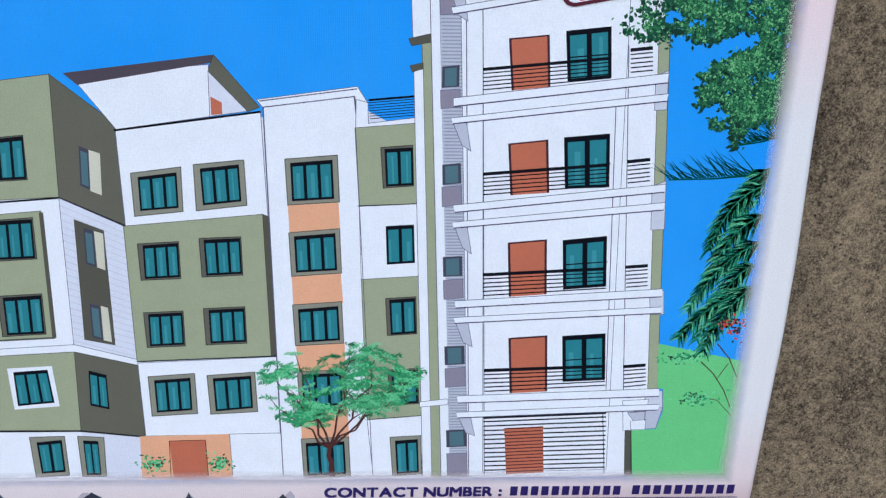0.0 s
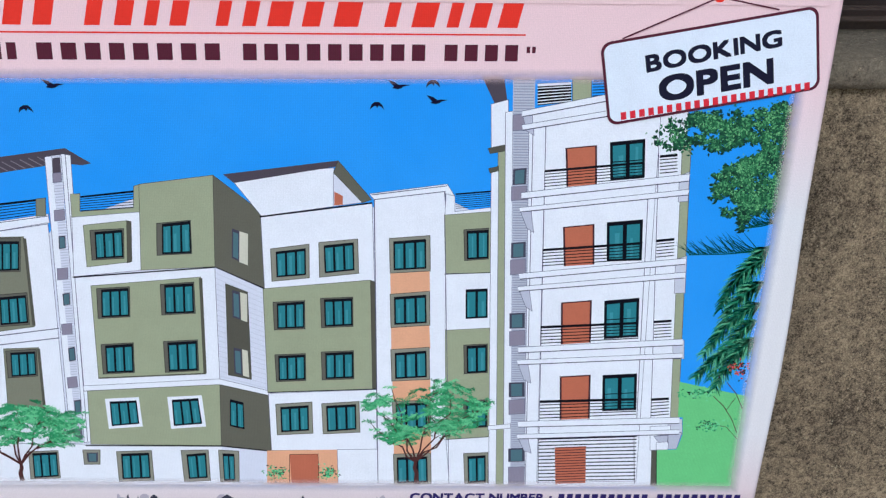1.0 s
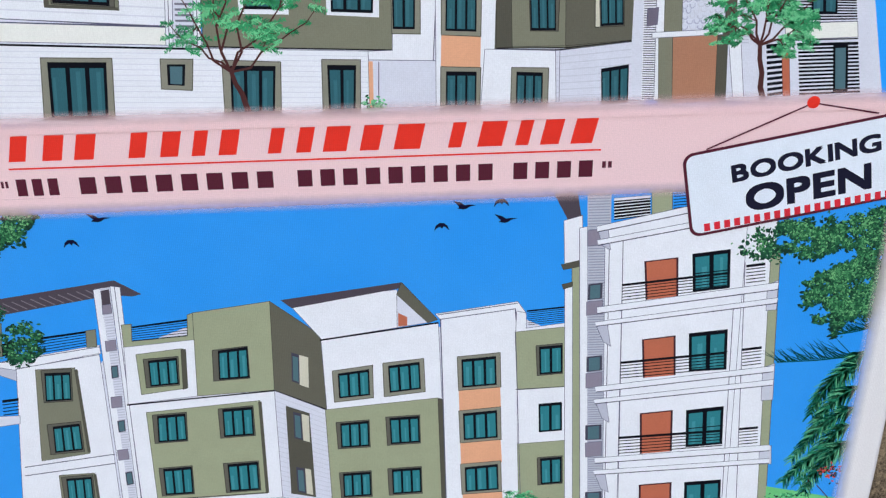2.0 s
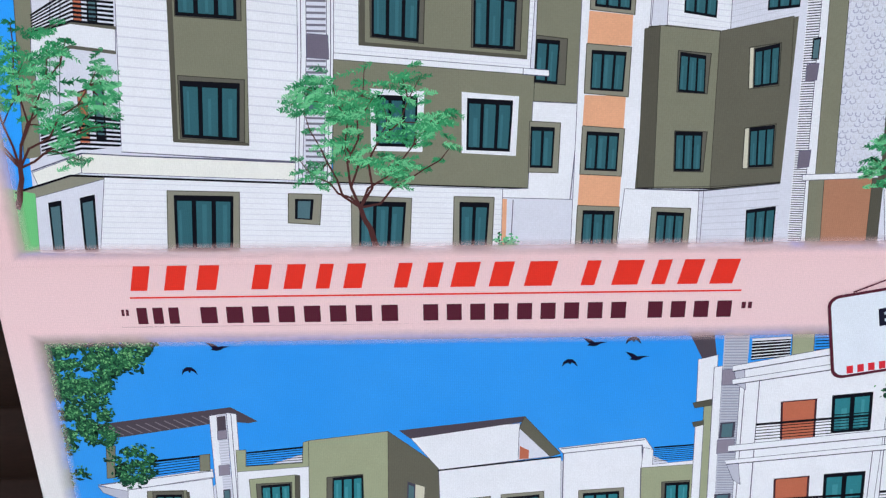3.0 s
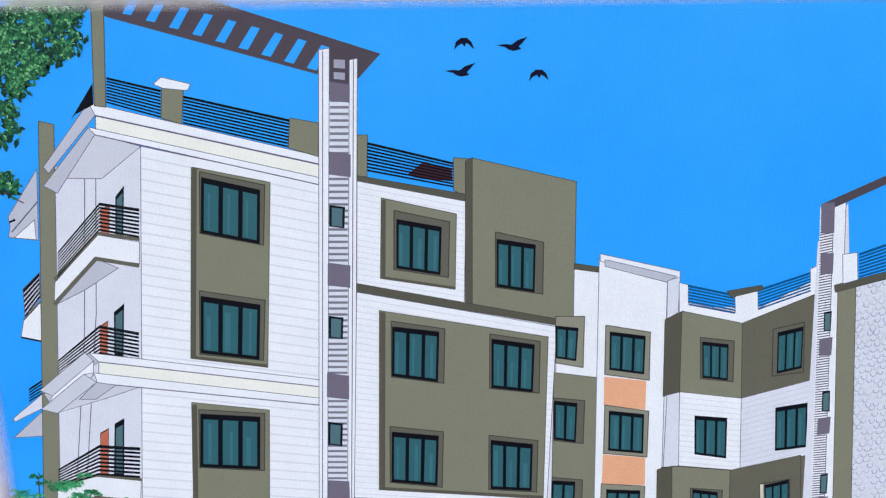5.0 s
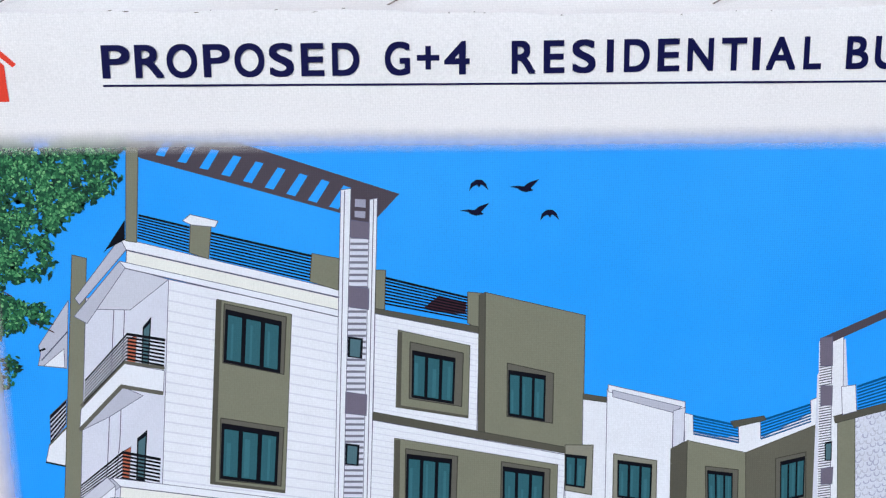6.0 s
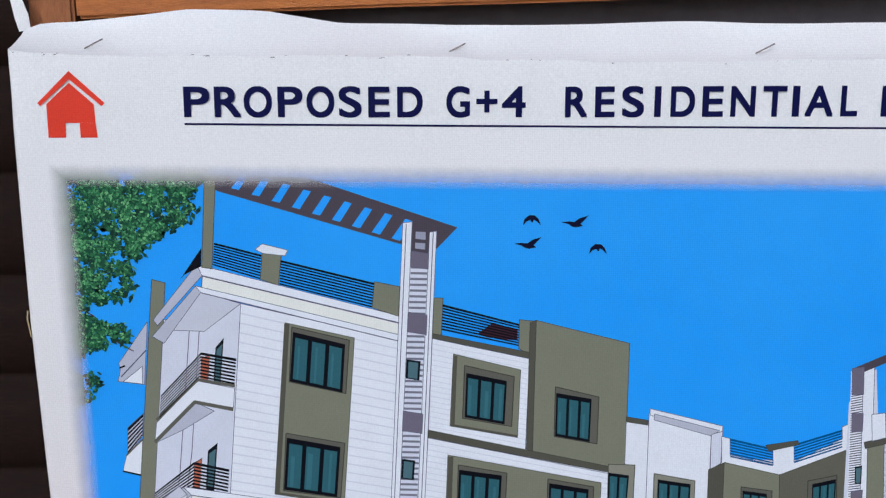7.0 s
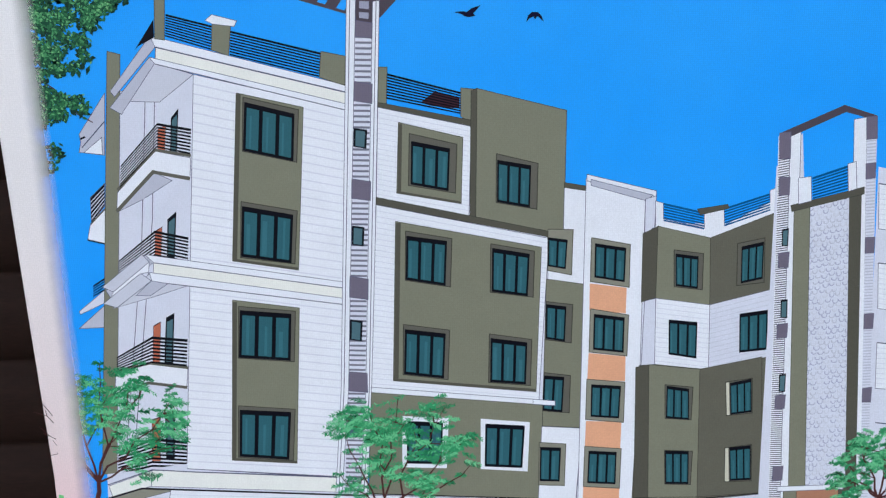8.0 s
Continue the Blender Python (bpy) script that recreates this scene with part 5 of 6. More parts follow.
win(low, "none", 1, (174.5, -262.2, 180.8, -263.9, 180.7, -289.1, 174.3, -286.8))
wall(low, "beige", (181.4, -263.9, 185.8, -265.6, 186.2, -290.9, 181.1, -289.1))
wall(low, "white", (50.8, -295.7, 162, -291.8, 203.4, -304.9, 203.3, -309.3, 161.7, -297.2, 51.3, -300.6))
line(low, "line", 0.5, (51.3, -300.6, 161.7, -297.2, 203.3, -309.3))
wall(low, "olive2", (54, -300.6, 161.7, -297.2, 160.2, -357.8, 52.1, -353.1))
wall(low, "olive_sh", (161.7, -297.2, 202.7, -309.3, 201.9, -364.4, 160.2, -357.8))
line(low, "dark", 1.2, (47.5, -354.1, 160.1, -358.3, 201.9, -364.9))
win(low, "white", 3, (67.4, -308.5, 95, -307.6, 96.1, -336.6, 68.2, -338.1), (70.9, -311.3, 92.9, -310.8, 93.5, -333.8, 70.7, -335.4))
win(low, "white", 3, (118.1, -308.1, 146.4, -307.2, 148.4, -338.2, 119.2, -339.6), (121.6, -311, 143.4, -309.9, 145.3, -335.3, 121.7, -336.9))
win(low, "none", 2, (169.4, -311.6, 180.5, -315.3, 180.3, -342, 168.2, -338.3))
win(low, "frame", 1, (44.8, -358.4, 59.1, -358.9, 57.8, -373.5, 44.9, -373.1), (47.7, -361.4, 57, -361.6, 56.2, -371.2, 47.8, -370.9))
win(low, "frame", 3, (72.4, -361, 101.4, -360.9, 101.6, -391.8, 72.3, -391.8), (76, -363.4, 99.4, -363.1, 98.9, -389.4, 75.2, -389.6))
win(low, "frame", 2, (126.2, -361.7, 148.9, -361.9, 149.2, -393.7, 127.1, -394), (130.3, -365.9, 146.9, -364.7, 147, -390.6, 131.1, -391.3))
win(low, "frame", 2, (157.5, -362.2, 174.6, -364, 173.7, -395.8, 157.8, -395.2), (160.7, -365.8, 170.7, -366.7, 170.4, -394.5, 160.8, -394.1))
win(low, "frame", 3, (0.3, -358.7, 24.5, -358.4, 23.7, -386.5, -0.8, -386.7), (3.2, -360.5, 23.4, -360, 22.5, -384.7, 2.1, -385.7))
wall(low, "white", (177.5, -111.5, 257.6, -105, 257.3, -137.3, 201, -145))
wall(low, "white_sh", (257.2, -109, 279.7, -134.1, 256.8, -137.3))
wall(low, "door", (257.8, -124.7, 264.4, -128.6, 264.3, -135.9, 257.7, -136.3))
wall(low, "beam", (173.1, -109.9, 260.8, -99, 263.4, -103.3, 180.9, -117.2))
wall(low, "olive_sh", (260.8, -99, 286.8, -131.7, 279.7, -134.5, 257.2, -109))
wall(low, "white", (200.4, -145.6, 287.2, -134.6, 289.4, -203.6, 201.4, -209.6))
line(low, "dark", 1.4, (199.6, -145.6, 287.2, -134.6))
wall(low, "olive2", (200.1, -208.5, 286.2, -202.1, 288.5, -305.3, 201, -305.9))
wall(low, "olive_dk", (286.2, -202.1, 290.7, -204.1, 291.8, -304.9, 288.5, -305.3))
line(low, "dark", 0.9, (201, -305.9, 291.8, -304.9))
wall(low, "white", (201.4, -307, 291.8, -305.5, 292.7, -367.5, 202.4, -364.3))
line(low, "dark", 0.6, (202.4, -364.3, 292.7, -366.2))
win(low, "frame", 3, (207.2, -173.3, 237.5, -169.6, 237.2, -199.3, 207.5, -202), (211.2, -175.9, 234.8, -173.1, 234.7, -196.8, 211.2, -198.5))
win(low, "frame", 3, (245.2, -168.2, 275.9, -165.5, 276.7, -195.8, 245.4, -199), (249, -170.8, 272.8, -168.4, 273.4, -193.1, 249.6, -195.4))
win(low, "reveal", 3, (207.7, -220.9, 233.1, -219.8, 233, -245.9, 208.1, -246.4), (210.8, -222, 232.7, -220.8, 232.5, -244.8, 210.5, -245.4))
win(low, "reveal", 3, (245.9, -217.9, 272, -217.3, 272.2, -244.4, 246.4, -245.1), (248.7, -219, 271.5, -218.3, 271.8, -243.4, 249.1, -244.1))
win(low, "reveal", 3, (207.8, -269.8, 232.9, -269.2, 232.8, -295.2, 208.4, -295.6), (210.6, -270.9, 232.4, -270.3, 232.3, -294.1, 210.3, -294.6))
win(low, "reveal", 3, (245.9, -267.9, 272.5, -267.3, 272.8, -294.5, 246.4, -294.9), (249.2, -269, 272.1, -268.4, 272.4, -293.4, 249.3, -293.9))
win(low, "frame", 3, (207.2, -317.7, 237.5, -316.3, 237.9, -347.7, 207.7, -348.5), (210.9, -320.6, 234.6, -319.5, 234.6, -344.8, 211.1, -345.8))
win(low, "frame", 3, (245.6, -318.2, 277.1, -316.8, 278, -347.9, 246.6, -348.6), (249.3, -320.5, 274.6, -319.5, 275, -344.9, 250, -346.5))
wall(low, "orange", (198.5, -364.2, 258.4, -365.1, 259.1, -401.6, 197.4, -399.1))
wall(low, "door", (217.7, -368.9, 241.9, -369.2, 242.4, -402.2, 218.8, -401.2))
line(low, "dark", 0.5, (216.8, -401.2, 217.7, -368.9, 241.9, -369.2, 242.4, -402.2))
wall(low, "white", (258.4, -365.1, 305.4, -366.1, 305.8, -405.9, 259.1, -404))
wall(low, "white", (288.5, -126.9, 344.9, -120.4, 357.6, -407.8, 293.8, -405.4))
wall(low, "white", (285, -126.8, 345.8, -119, 351.8, -128.8, 352.2, -143.4, 345.6, -144.8, 343.7, -125.2, 288.5, -131.7))
line(low, "line", 0.7, (286.7, -127.8, 345.8, -120.5))
line(low, "line", 0.7, (288.9, -131.7, 344.1, -125.3, 346.4, -144.8))
line(low, "line", 0.6, (288.9, -131.7, 293.9, -402.3))
wall(low, "orange", (302.1, -195.6, 333.9, -194.5, 334.8, -214.6, 302.7, -215.6))
wall(low, "orange", (303.3, -245.5, 335, -244.5, 336.4, -266.6, 303.9, -266.9))
wall(low, "orange", (305.1, -296.4, 337.1, -296, 338.1, -318.4, 305.8, -317.5))
wall(low, "orange", (306.6, -345.9, 338.9, -346.8, 340, -373.1, 307.4, -372))
win(low, "frame", 3, (301, -165.3, 333.4, -163.1, 334.5, -194.5, 302.1, -196.1), (304.2, -167.9, 330.3, -166.1, 331.2, -192.4, 304.8, -193.6))
win(low, "frame", 3, (302.2, -215.2, 334.4, -213, 335.5, -244.5, 303.3, -246.1), (305.4, -217.8, 331.7, -216.1, 332.7, -242.4, 306.1, -243.5))
win(low, "frame", 3, (303.4, -266.9, 335.4, -265.4, 336.6, -296.6, 304.7, -297.5), (306.8, -270.3, 333.2, -268.6, 334.2, -294.3, 307.5, -295.4))
win(low, "frame", 3, (305.4, -317.5, 337.7, -317.2, 338.9, -346.8, 306.6, -347), (308.2, -319.9, 334.8, -319.5, 335.9, -345, 309, -345.4))
win(low, "frame", 3, (306.9, -371.4, 339.5, -371.3, 340.8, -404.2, 308.3, -404.2), (309.9, -375, 336.6, -374.8, 337.8, -402.2, 310.8, -402.4))
wall(low, "white", (345.1, -127.2, 352.2, -129.2, 352.6, -142.5, 381.2, -139.2, 381.4, -144.2, 344.7, -146.8))
rail(low, "dark", 8, (352.6, -126.8, 380.6, -124.6, 381.2, -138.3, 353.5, -140.5))
wall(low, "olive2", (344.3, -145.4, 382.3, -142.7, 384.6, -196.6, 346.9, -197.7))
wall(low, "white", (346.9, -197.2, 384.6, -196.6, 387, -248.7, 348.3, -250.1))
wall(low, "olive2", (348.3, -249.5, 386.8, -248.1, 392, -356, 352.4, -357.7))
wall(low, "white", (352.4, -357.7, 390.9, -355.9, 394.6, -409.2, 357.1, -407.8))
line(low, "dark", 0.7, (345.9, -197.7, 384.6, -196.6))
line(low, "dark", 0.7, (352.4, -357.7, 390.9, -355.9))
line(low, "line", 0.5, (344.7, -145.8, 356.5, -404.8))
win(low, "reveal", 2, (360.3, -158.4, 380.2, -157.1, 381.3, -184.4, 362.1, -185.6), (362.6, -159.4, 380.3, -158.6, 381.3, -183.8, 363.9, -184.6))
win(low, "none", 2, (363.9, -211.8, 382, -211.1, 383.2, -238.4, 364.9, -239.2))
win(low, "reveal", 2, (364.3, -263.9, 384.3, -263.2, 385.5, -291.1, 365.8, -291.8), (366.7, -265, 383.8, -264.2, 385, -290.5, 368.1, -291.3))
win(low, "reveal", 2, (366.3, -318.5, 386.6, -318, 388, -346, 367.8, -346.6), (368.7, -319.8, 386.2, -319.1, 387.5, -345.5, 370.3, -346.1))
win(low, "frame", 2, (368.4, -372.8, 389.8, -372.4, 391.4, -404.9, 370.6, -405.2), (371.9, -375.9, 387.9, -375.3, 389.3, -403.5, 373.6, -404.2))
wall(low, "beam", (368.8, -31, 385.9, -30.9, 389.5, -51, 380.2, -53.7))
wall(low, "white", (377.2, -53.7, 390.3, -50.1, 392.2, -87.2, 379.1, -90))
wall(low, "olive2", (384.4, -89.1, 391.3, -88.2, 406.3, -409.6, 398.2, -409.4))
wall(low, "olive_dk", (376.5, -89.5, 392.5, -85.8, 393.7, -91, 378.4, -93.8))
wall(low, "white", (379.9, -107.2, 385.6, -106.2, 398.7, -409.4, 392.1, -409.2))
wall(low, "olive_dk", (377.6, -106.1, 385.5, -104.3, 385.7, -108.1, 379.1, -110))
wall(low, "white", (388.6, -60.1, 394.2, -59.2, 411.9, -409.9, 405.4, -409.6))
line(low, "line", 0.5, (388.6, -60.1, 405.2, -406.6))
louver_dk(low, 170, (392.9, -31.8, 409.9, -31.9, 426.3, -410.4, 411.5, -409.9))
wall(low, "white", (388.5, -344.8, 408.2, -343.1, 408.4, -347.8, 388.6, -348.9))
win(low, "none", 1, (397.2, -106.8, 407.8, -105.8, 408.1, -119.4, 397.4, -120.3))
win(low, "none", 1, (399.1, -170.3, 410.9, -169.4, 411.7, -183.1, 399.7, -184.1))
win(low, "none", 1, (401.3, -234.6, 414.1, -234.2, 414.9, -248.7, 402.1, -249))
win(low, "none", 1, (404.4, -301.5, 418, -301.3, 418.9, -315.9, 405.2, -316.2))
win(low, "none", 1, (407.6, -368.9, 422.1, -368.7, 423, -383, 408.4, -383.1))
wall(low, "mauve", (394.4, -62.5, 407, -61.1, 407.7, -74.1, 395.1, -75))
wall(low, "mauve", (396.6, -121.7, 408.7, -120.9, 409.3, -132.6, 397.2, -133.5))
wall(low, "mauve", (399.3, -185.5, 411.7, -184.7, 412.5, -198.1, 400, -199))
wall(low, "mauve", (402.2, -251.7, 415.1, -250.8, 415.9, -264.9, 403, -265.7))
wall(low, "mauve", (405.3, -319, 419, -318.2, 419.9, -333.1, 406.2, -333.8))
wall(low, "mauve", (408.7, -388.5, 423.4, -388.4, 424.7, -408.5, 409.8, -408))
wall(low, "dark", (412, -37.3, 437.8, -36, 439, -52, 413.1, -54.7))
rail(low, "white", 7, (412, -37.3, 437.8, -36, 439, -52, 413.1, -54.7))
wall(low, "olive2", (438.4, -31.8, 453, -30.9, 454.7, -51, 440, -52.4))
rail(low, "dark", 7, (453.9, -31.8, 463.5, -31.9, 464.8, -47.4, 455.3, -48.3))
wall(low, "white", (406.8, -58.3, 530.7, -44.3, 552.9, -343.6, 538.6, -361, 539.5, -414.5, 424.3, -410.3))
wall(low, "white", (420.5, -67.2, 510.1, -58.1, 525.7, -407.8, 435.2, -405.8))
line(low, "line", 0.6, (420.6, -70.5, 436.4, -407.7))
line(low, "line", 0.6, (410.7, -71.8, 425.1, -407.3))
line(low, "line", 0.6, (507.4, -129.8, 519.7, -341.5))
line(low, "line", 0.6, (512.1, -93.5, 532.3, -341.9))
line(low, "line", 0.6, (518.6, -356.2, 524.5, -410.9))
wall(low, "olive2", (530.2, -84.9, 537.1, -82.1, 557, -343.8, 550, -344.8))
wall(low, "olive_dk", (536.5, -374.3, 541.1, -373.9, 545.5, -414.6, 539.8, -414.3))
line(low, "dark", 0.9, (541.2, -374.4, 545, -414.5))
door(low, (437.3, -89.3, 462.2, -87, 464.9, -119.7, 440.7, -122.1))
door(low, (440.4, -156.7, 465.9, -154.3, 469, -190.5, 443.7, -191.8))
door(low, (443.8, -225.2, 469.7, -223.4, 472.2, -263.8, 446.6, -265))
door(low, (448, -296.4, 474.8, -295.3, 477.7, -339.9, 451.2, -340.3))
win(low, "none", 2, (472.2, -84.7, 500.1, -81.9, 503, -114.2, 475.5, -116.9))
win(low, "none", 2, (475.9, -153, 505.4, -150.7, 508.2, -187.4, 479, -188))
win(low, "none", 2, (480.3, -224.2, 509.8, -221.9, 512.5, -259.1, 483.1, -260.7))
win(low, "none", 2, (485.2, -296.1, 515.3, -295.1, 518.2, -332.2, 488.1, -332.6))
line(low, "dark", 0.9, (474.1, -101.4, 501.9, -99.2))
line(low, "dark", 0.9, (477.7, -173.2, 507.5, -171))
line(low, "dark", 0.9, (482, -242.3, 511.7, -240.7))
line(low, "dark", 0.9, (487, -315.4, 517.3, -314.4))
rail(low, "dark", 6, (422.1, -107.4, 501.2, -100.6, 502.7, -115.6, 423.2, -122.8))
rail(low, "dark", 6, (513.2, -95.3, 527.2, -94, 529.2, -110.9, 515.1, -112.2))
rail(low, "dark", 6, (425, -175.7, 505.9, -170.5, 507.2, -187.4, 426.1, -192.5))
rail(low, "dark", 6, (518.4, -168.5, 533.3, -167.1, 534.8, -184.6, 520.3, -186))
rail(low, "dark", 6, (428.1, -246.7, 511, -244.4, 512.8, -261.8, 429.4, -265.1))
rail(low, "dark", 6, (524.5, -243.6, 539.6, -242.8, 541.2, -260.7, 526.6, -261.5))
rail(low, "dark", 6, (432.4, -319.7, 517.4, -319.6, 518.8, -338, 433.7, -339.8))
rail(low, "dark", 6, (530, -320.4, 546, -319.7, 548.2, -338.8, 532.2, -340.1))
rail(low, "dark", 13, (433.4, -357.3, 521.3, -356.9, 524.7, -407.7, 436.2, -405.9))
garage(low, (448.9, -368.9, 476.7, -368.6, 479.6, -408.1, 452.3, -408.3))
wall(low, "soffit2", (531.2, -113.3, 539, -109.6, 540.7, -135.2, 532.7, -135.6))
wall(low, "soffit2", (536.6, -187.1, 545.6, -183.6, 548.2, -218, 539, -218.2))
wall(low, "soffit2", (543.3, -265.7, 552.8, -263, 554.9, -281.6, 545, -281.3))
wall(low, "soffit2", (548.3, -345.2, 560.5, -342.4, 562.6, -359.3, 550.1, -361))
wall(low, "white", (532.5, -349.7, 551.1, -349.4, 551.2, -375.4, 535.1, -374.7))
wall(low, "soffit", (536.9, -360, 562.2, -356.6, 559, -374.1, 547.7, -374.2))
wall(low, "white", (539.9, -366.9, 551.2, -366.3, 551.1, -374.8, 540.7, -374.4))
line(low, "line", 0.6, (536.9, -360, 549.8, -359.3, 550.3, -367.4))
wall(low, "soffit", (401.3, -60.1, 409.1, -60.1, 411.9, -78.8, 405.6, -75))
ledge(low, (401.2, -59.2, 466.9, -45.5, 467.4, -51.1, 401.5, -63.8))
ledge(low, (401.8, -70.4, 470.3, -58.5, 470.7, -63.1, 402.9, -74.6))
wall(low, "soffit", (404.9, -142.4, 412.9, -139.5, 416.9, -161.5, 411.1, -157.4))
ledge(low, (404.9, -126.6, 539.3, -111.5, 539.2, -117.7, 405.2, -132.1))
ledge(low, (403.8, -139.5, 540.5, -124.7, 540.1, -129.6, 404.9, -143.3))
wall(low, "soffit", (407.7, -211.5, 416, -209.6, 420.1, -232.8, 414.2, -228.4))
ledge(low, (406.9, -198, 545.4, -185.8, 545.2, -191.4, 408.2, -203.1))
ledge(low, (406.6, -209.9, 546.5, -198.7, 546.2, -204, 407.8, -214.1))
wall(low, "soffit", (410.5, -281.1, 419.2, -280.3, 423.5, -302.6, 417.3, -299))
ledge(low, (410.2, -267, 551.6, -262, 551.9, -268, 411, -272.4))
ledge(low, (409.9, -279.5, 552.8, -275.8, 552.9, -280.7, 411.2, -284))
wall(low, "soffit", (414.9, -356.2, 423.7, -355.2, 428.1, -374.2, 421.8, -371.7))
ledge(low, (414.4, -341, 558.1, -340.8, 558.5, -347.3, 415.3, -346.8))
ledge(low, (414.2, -354.3, 559.3, -353.8, 559.3, -358.6, 415.5, -359))
wall(low, "grass", (541.3, -375, 559.2, -374.6, 562.9, -358.8, 560.9, -341.4, 556.6, -340.2, 553.8, -304.4, 617.5, -321, 619.9, -420.8, 545.8, -417.3))
bush(low, 36, (205.5, -387.7, 11.4, 8.1))
bush(low, 37, (249.4, -389.4, 9.6, 8.2))
line(low, "bark", 0.7, (-57, -92, -44, -104, -36, -118))
line(low, "bark", 0.8, (585.7, -319.9, 596, -330, 605.3, -343.8, 612, -358.4))
line(low, "bark", 0.8, (596, -306, 606, -318, 614, -334))
line(low, "bark", 0.6, (578.2, -346.7, 601.7, -352.3, 614, -366))
line(low, "bark", 0.6, (599, -335, 606, -322))
bush(low, 32, (572, -316, 15, 6))
bush(low, 33, (588, -350, 19, 7))
palm(low, 25, (608, -180, 84, 8, 547, -183))
palm(low, 26, (621, -153, 42, 9, 590, -160))
for k, rib in enumerate(((615, -176, 601, -184, 597, -221), (612, -188, 589, -196, 581, -233), (616, -209, 592, -216, 582, -258), (616, -229, 591, -237, 571, -279),
                         (614, -246, 597, -250, 581, -302), (615, -267, 589, -267, 567, -301), (617, -262, 596, -275, 586, -312))):
    frond(low, 40 + k, rib)
berries(low, 31, (605, -292, 15, 11))
leaves(low, 21, 1.3, (533, -64, 616, -55, 618, -104, 600, -100, 586, -84, 560, -92, 545, -84))
leaves(low, 22, 1.6, (561, -112, 580, -100, 600, -96, 618, -98, 618, -140, 604, -146, 588, -152, 584, -138, 563, -135))
leaves(low, 23, 0.4, (500, -70, 537, -66, 538, -94, 512, -88))
leaves(low, 24, 0.5, (572, -142, 590, -140, 592, -160, 580, -158))
tree(low, 34, (-1, -333, 52, 27, -7, -371, -7.6, -388))
tree(low, 35, (335, -329, 56, 38, 326.4, -380, 328.3, -404))
leaves(low, 41, 1.0, (-66, -30, 8, -29, 2, -50, -20, -57, -26, -80, -30, -96, -62, -99))
leaves(low, 43, 0.7, (-60, -106, -40, -98, -26, -104, -27, -126, -45, -120, -61, -126))
leaves(low, 44, 0.6, (-30, -128, -12, -122, 3, -124, -4, -149, -27, -151))
leaves(low, 45, 0.5, (-65, -140, -51, -140, -53, -151, -68, -158))
bird(low, (53.9, -38.8), False, -1)
bird(low, (32.4, -57.6), True)
bird(low, (306.7, -39.0), False, -1)
bird(low, (332.4, -37.6), True)
bird(low, (290.3, -55.0), True)
bird(low, (335.9, -50.7), False, -1)

# the skyline at the foot
depth[0] = 120
band[:] = (-900, 900)
wall(foot, "tan", (408.4, -473.9, 503.5, -468, 634.6, -453.2, 641.3, -491))
wall(foot, "city_lt", (67.9, -431, 69, -406.1, 70.5, -403.6, 71.8, -407.7, 76.6, -409.5, 76.8, -431.6))
wall(foot, "city_lt", (86.9, -432.2, 88.1, -408.1, 92.4, -403.2, 96.1, -408.5, 94.4, -432.6))
wall(foot, "city_lt", (117.5, -434, 121, -428.9, 126.9, -434.6))
wall(foot, "city_lt", (139, -435.3, 141.5, -425.9, 148, -419.8, 151.1, -414.8, 156.8, -407.7, 158.6, -401.5, 159.4, -407.8, 164.1, -414.4, 170.3, -437.2))
wall(foot, "city_lt", (225, -440.6, 229.8, -414.8, 233.1, -419.2, 233.7, -426.8, 235.8, -441.2))
wall(foot, "city_lt", (284, -444, 285.3, -425.4, 288, -423.4, 290.2, -426.7, 295.8, -417.2, 298.4, -414.1, 301.1, -418.6, 302.8, -427.4, 306.1, -425.4, 308.3, -421.1, 311, -426.2, 311.4, -445.6, 313.6, -455.9, 283.8, -454.1))
wall(foot, "city", (-10.8, -426.3, 234.4, -440, 232.8, -461, -15.6, -442.7))
wall(foot, "city", (76.6, -432.7, 77.3, -407.1, 78.8, -405.1, 79.3, -411.3, 85.7, -411.7, 87, -406.5, 86.8, -433.3))
wall(foot, "city", (94, -433.7, 95.5, -414.3, 97.3, -408.6, 100.6, -406.3, 103.5, -410, 104.4, -419.4, 107, -422.8, 107.1, -434.5))
wall(foot, "city", (120.5, -434.8, 125.3, -429.2, 132.1, -435.5))
wall(foot, "city", (142.5, -436.1, 144.4, -427.6, 149.7, -426.8, 152.5, -419.1, 156.4, -413, 161.5, -409.5, 162.8, -403.8, 163.6, -409.6, 168.5, -413.1, 173.2, -420.3, 174.8, -429.4, 179.3, -427, 182.1, -432, 183, -438.5))
wall(foot, "city", (197.5, -440, 202.2, -434.8, 206.8, -440.5))
wall(foot, "city", (220.5, -441.3, 222.4, -429.5, 223.3, -421.4, 226.2, -416.2, 228.1, -412, 229.7, -416.3, 232.6, -420.9, 232.7, -430.1, 234.3, -442.2))
wall(foot, "city", (234.4, -440, 236.2, -461.2, 235.5, -461.2, 232.8, -461))
wall(foot, "city_lt", (234.3, -442.2, 235.7, -442.2, 237.5, -461.3, 235.8, -461.2))
wall(foot, "city", (238.1, -450.8, 252.5, -450.5, 254.4, -448.9, 257.9, -450.8, 273.8, -452.4, 273.1, -463.9, 235.9, -461.2))
wall(foot, "city_lt", (273.8, -452.9, 276.5, -453.1, 275.8, -464.1, 273.5, -464))
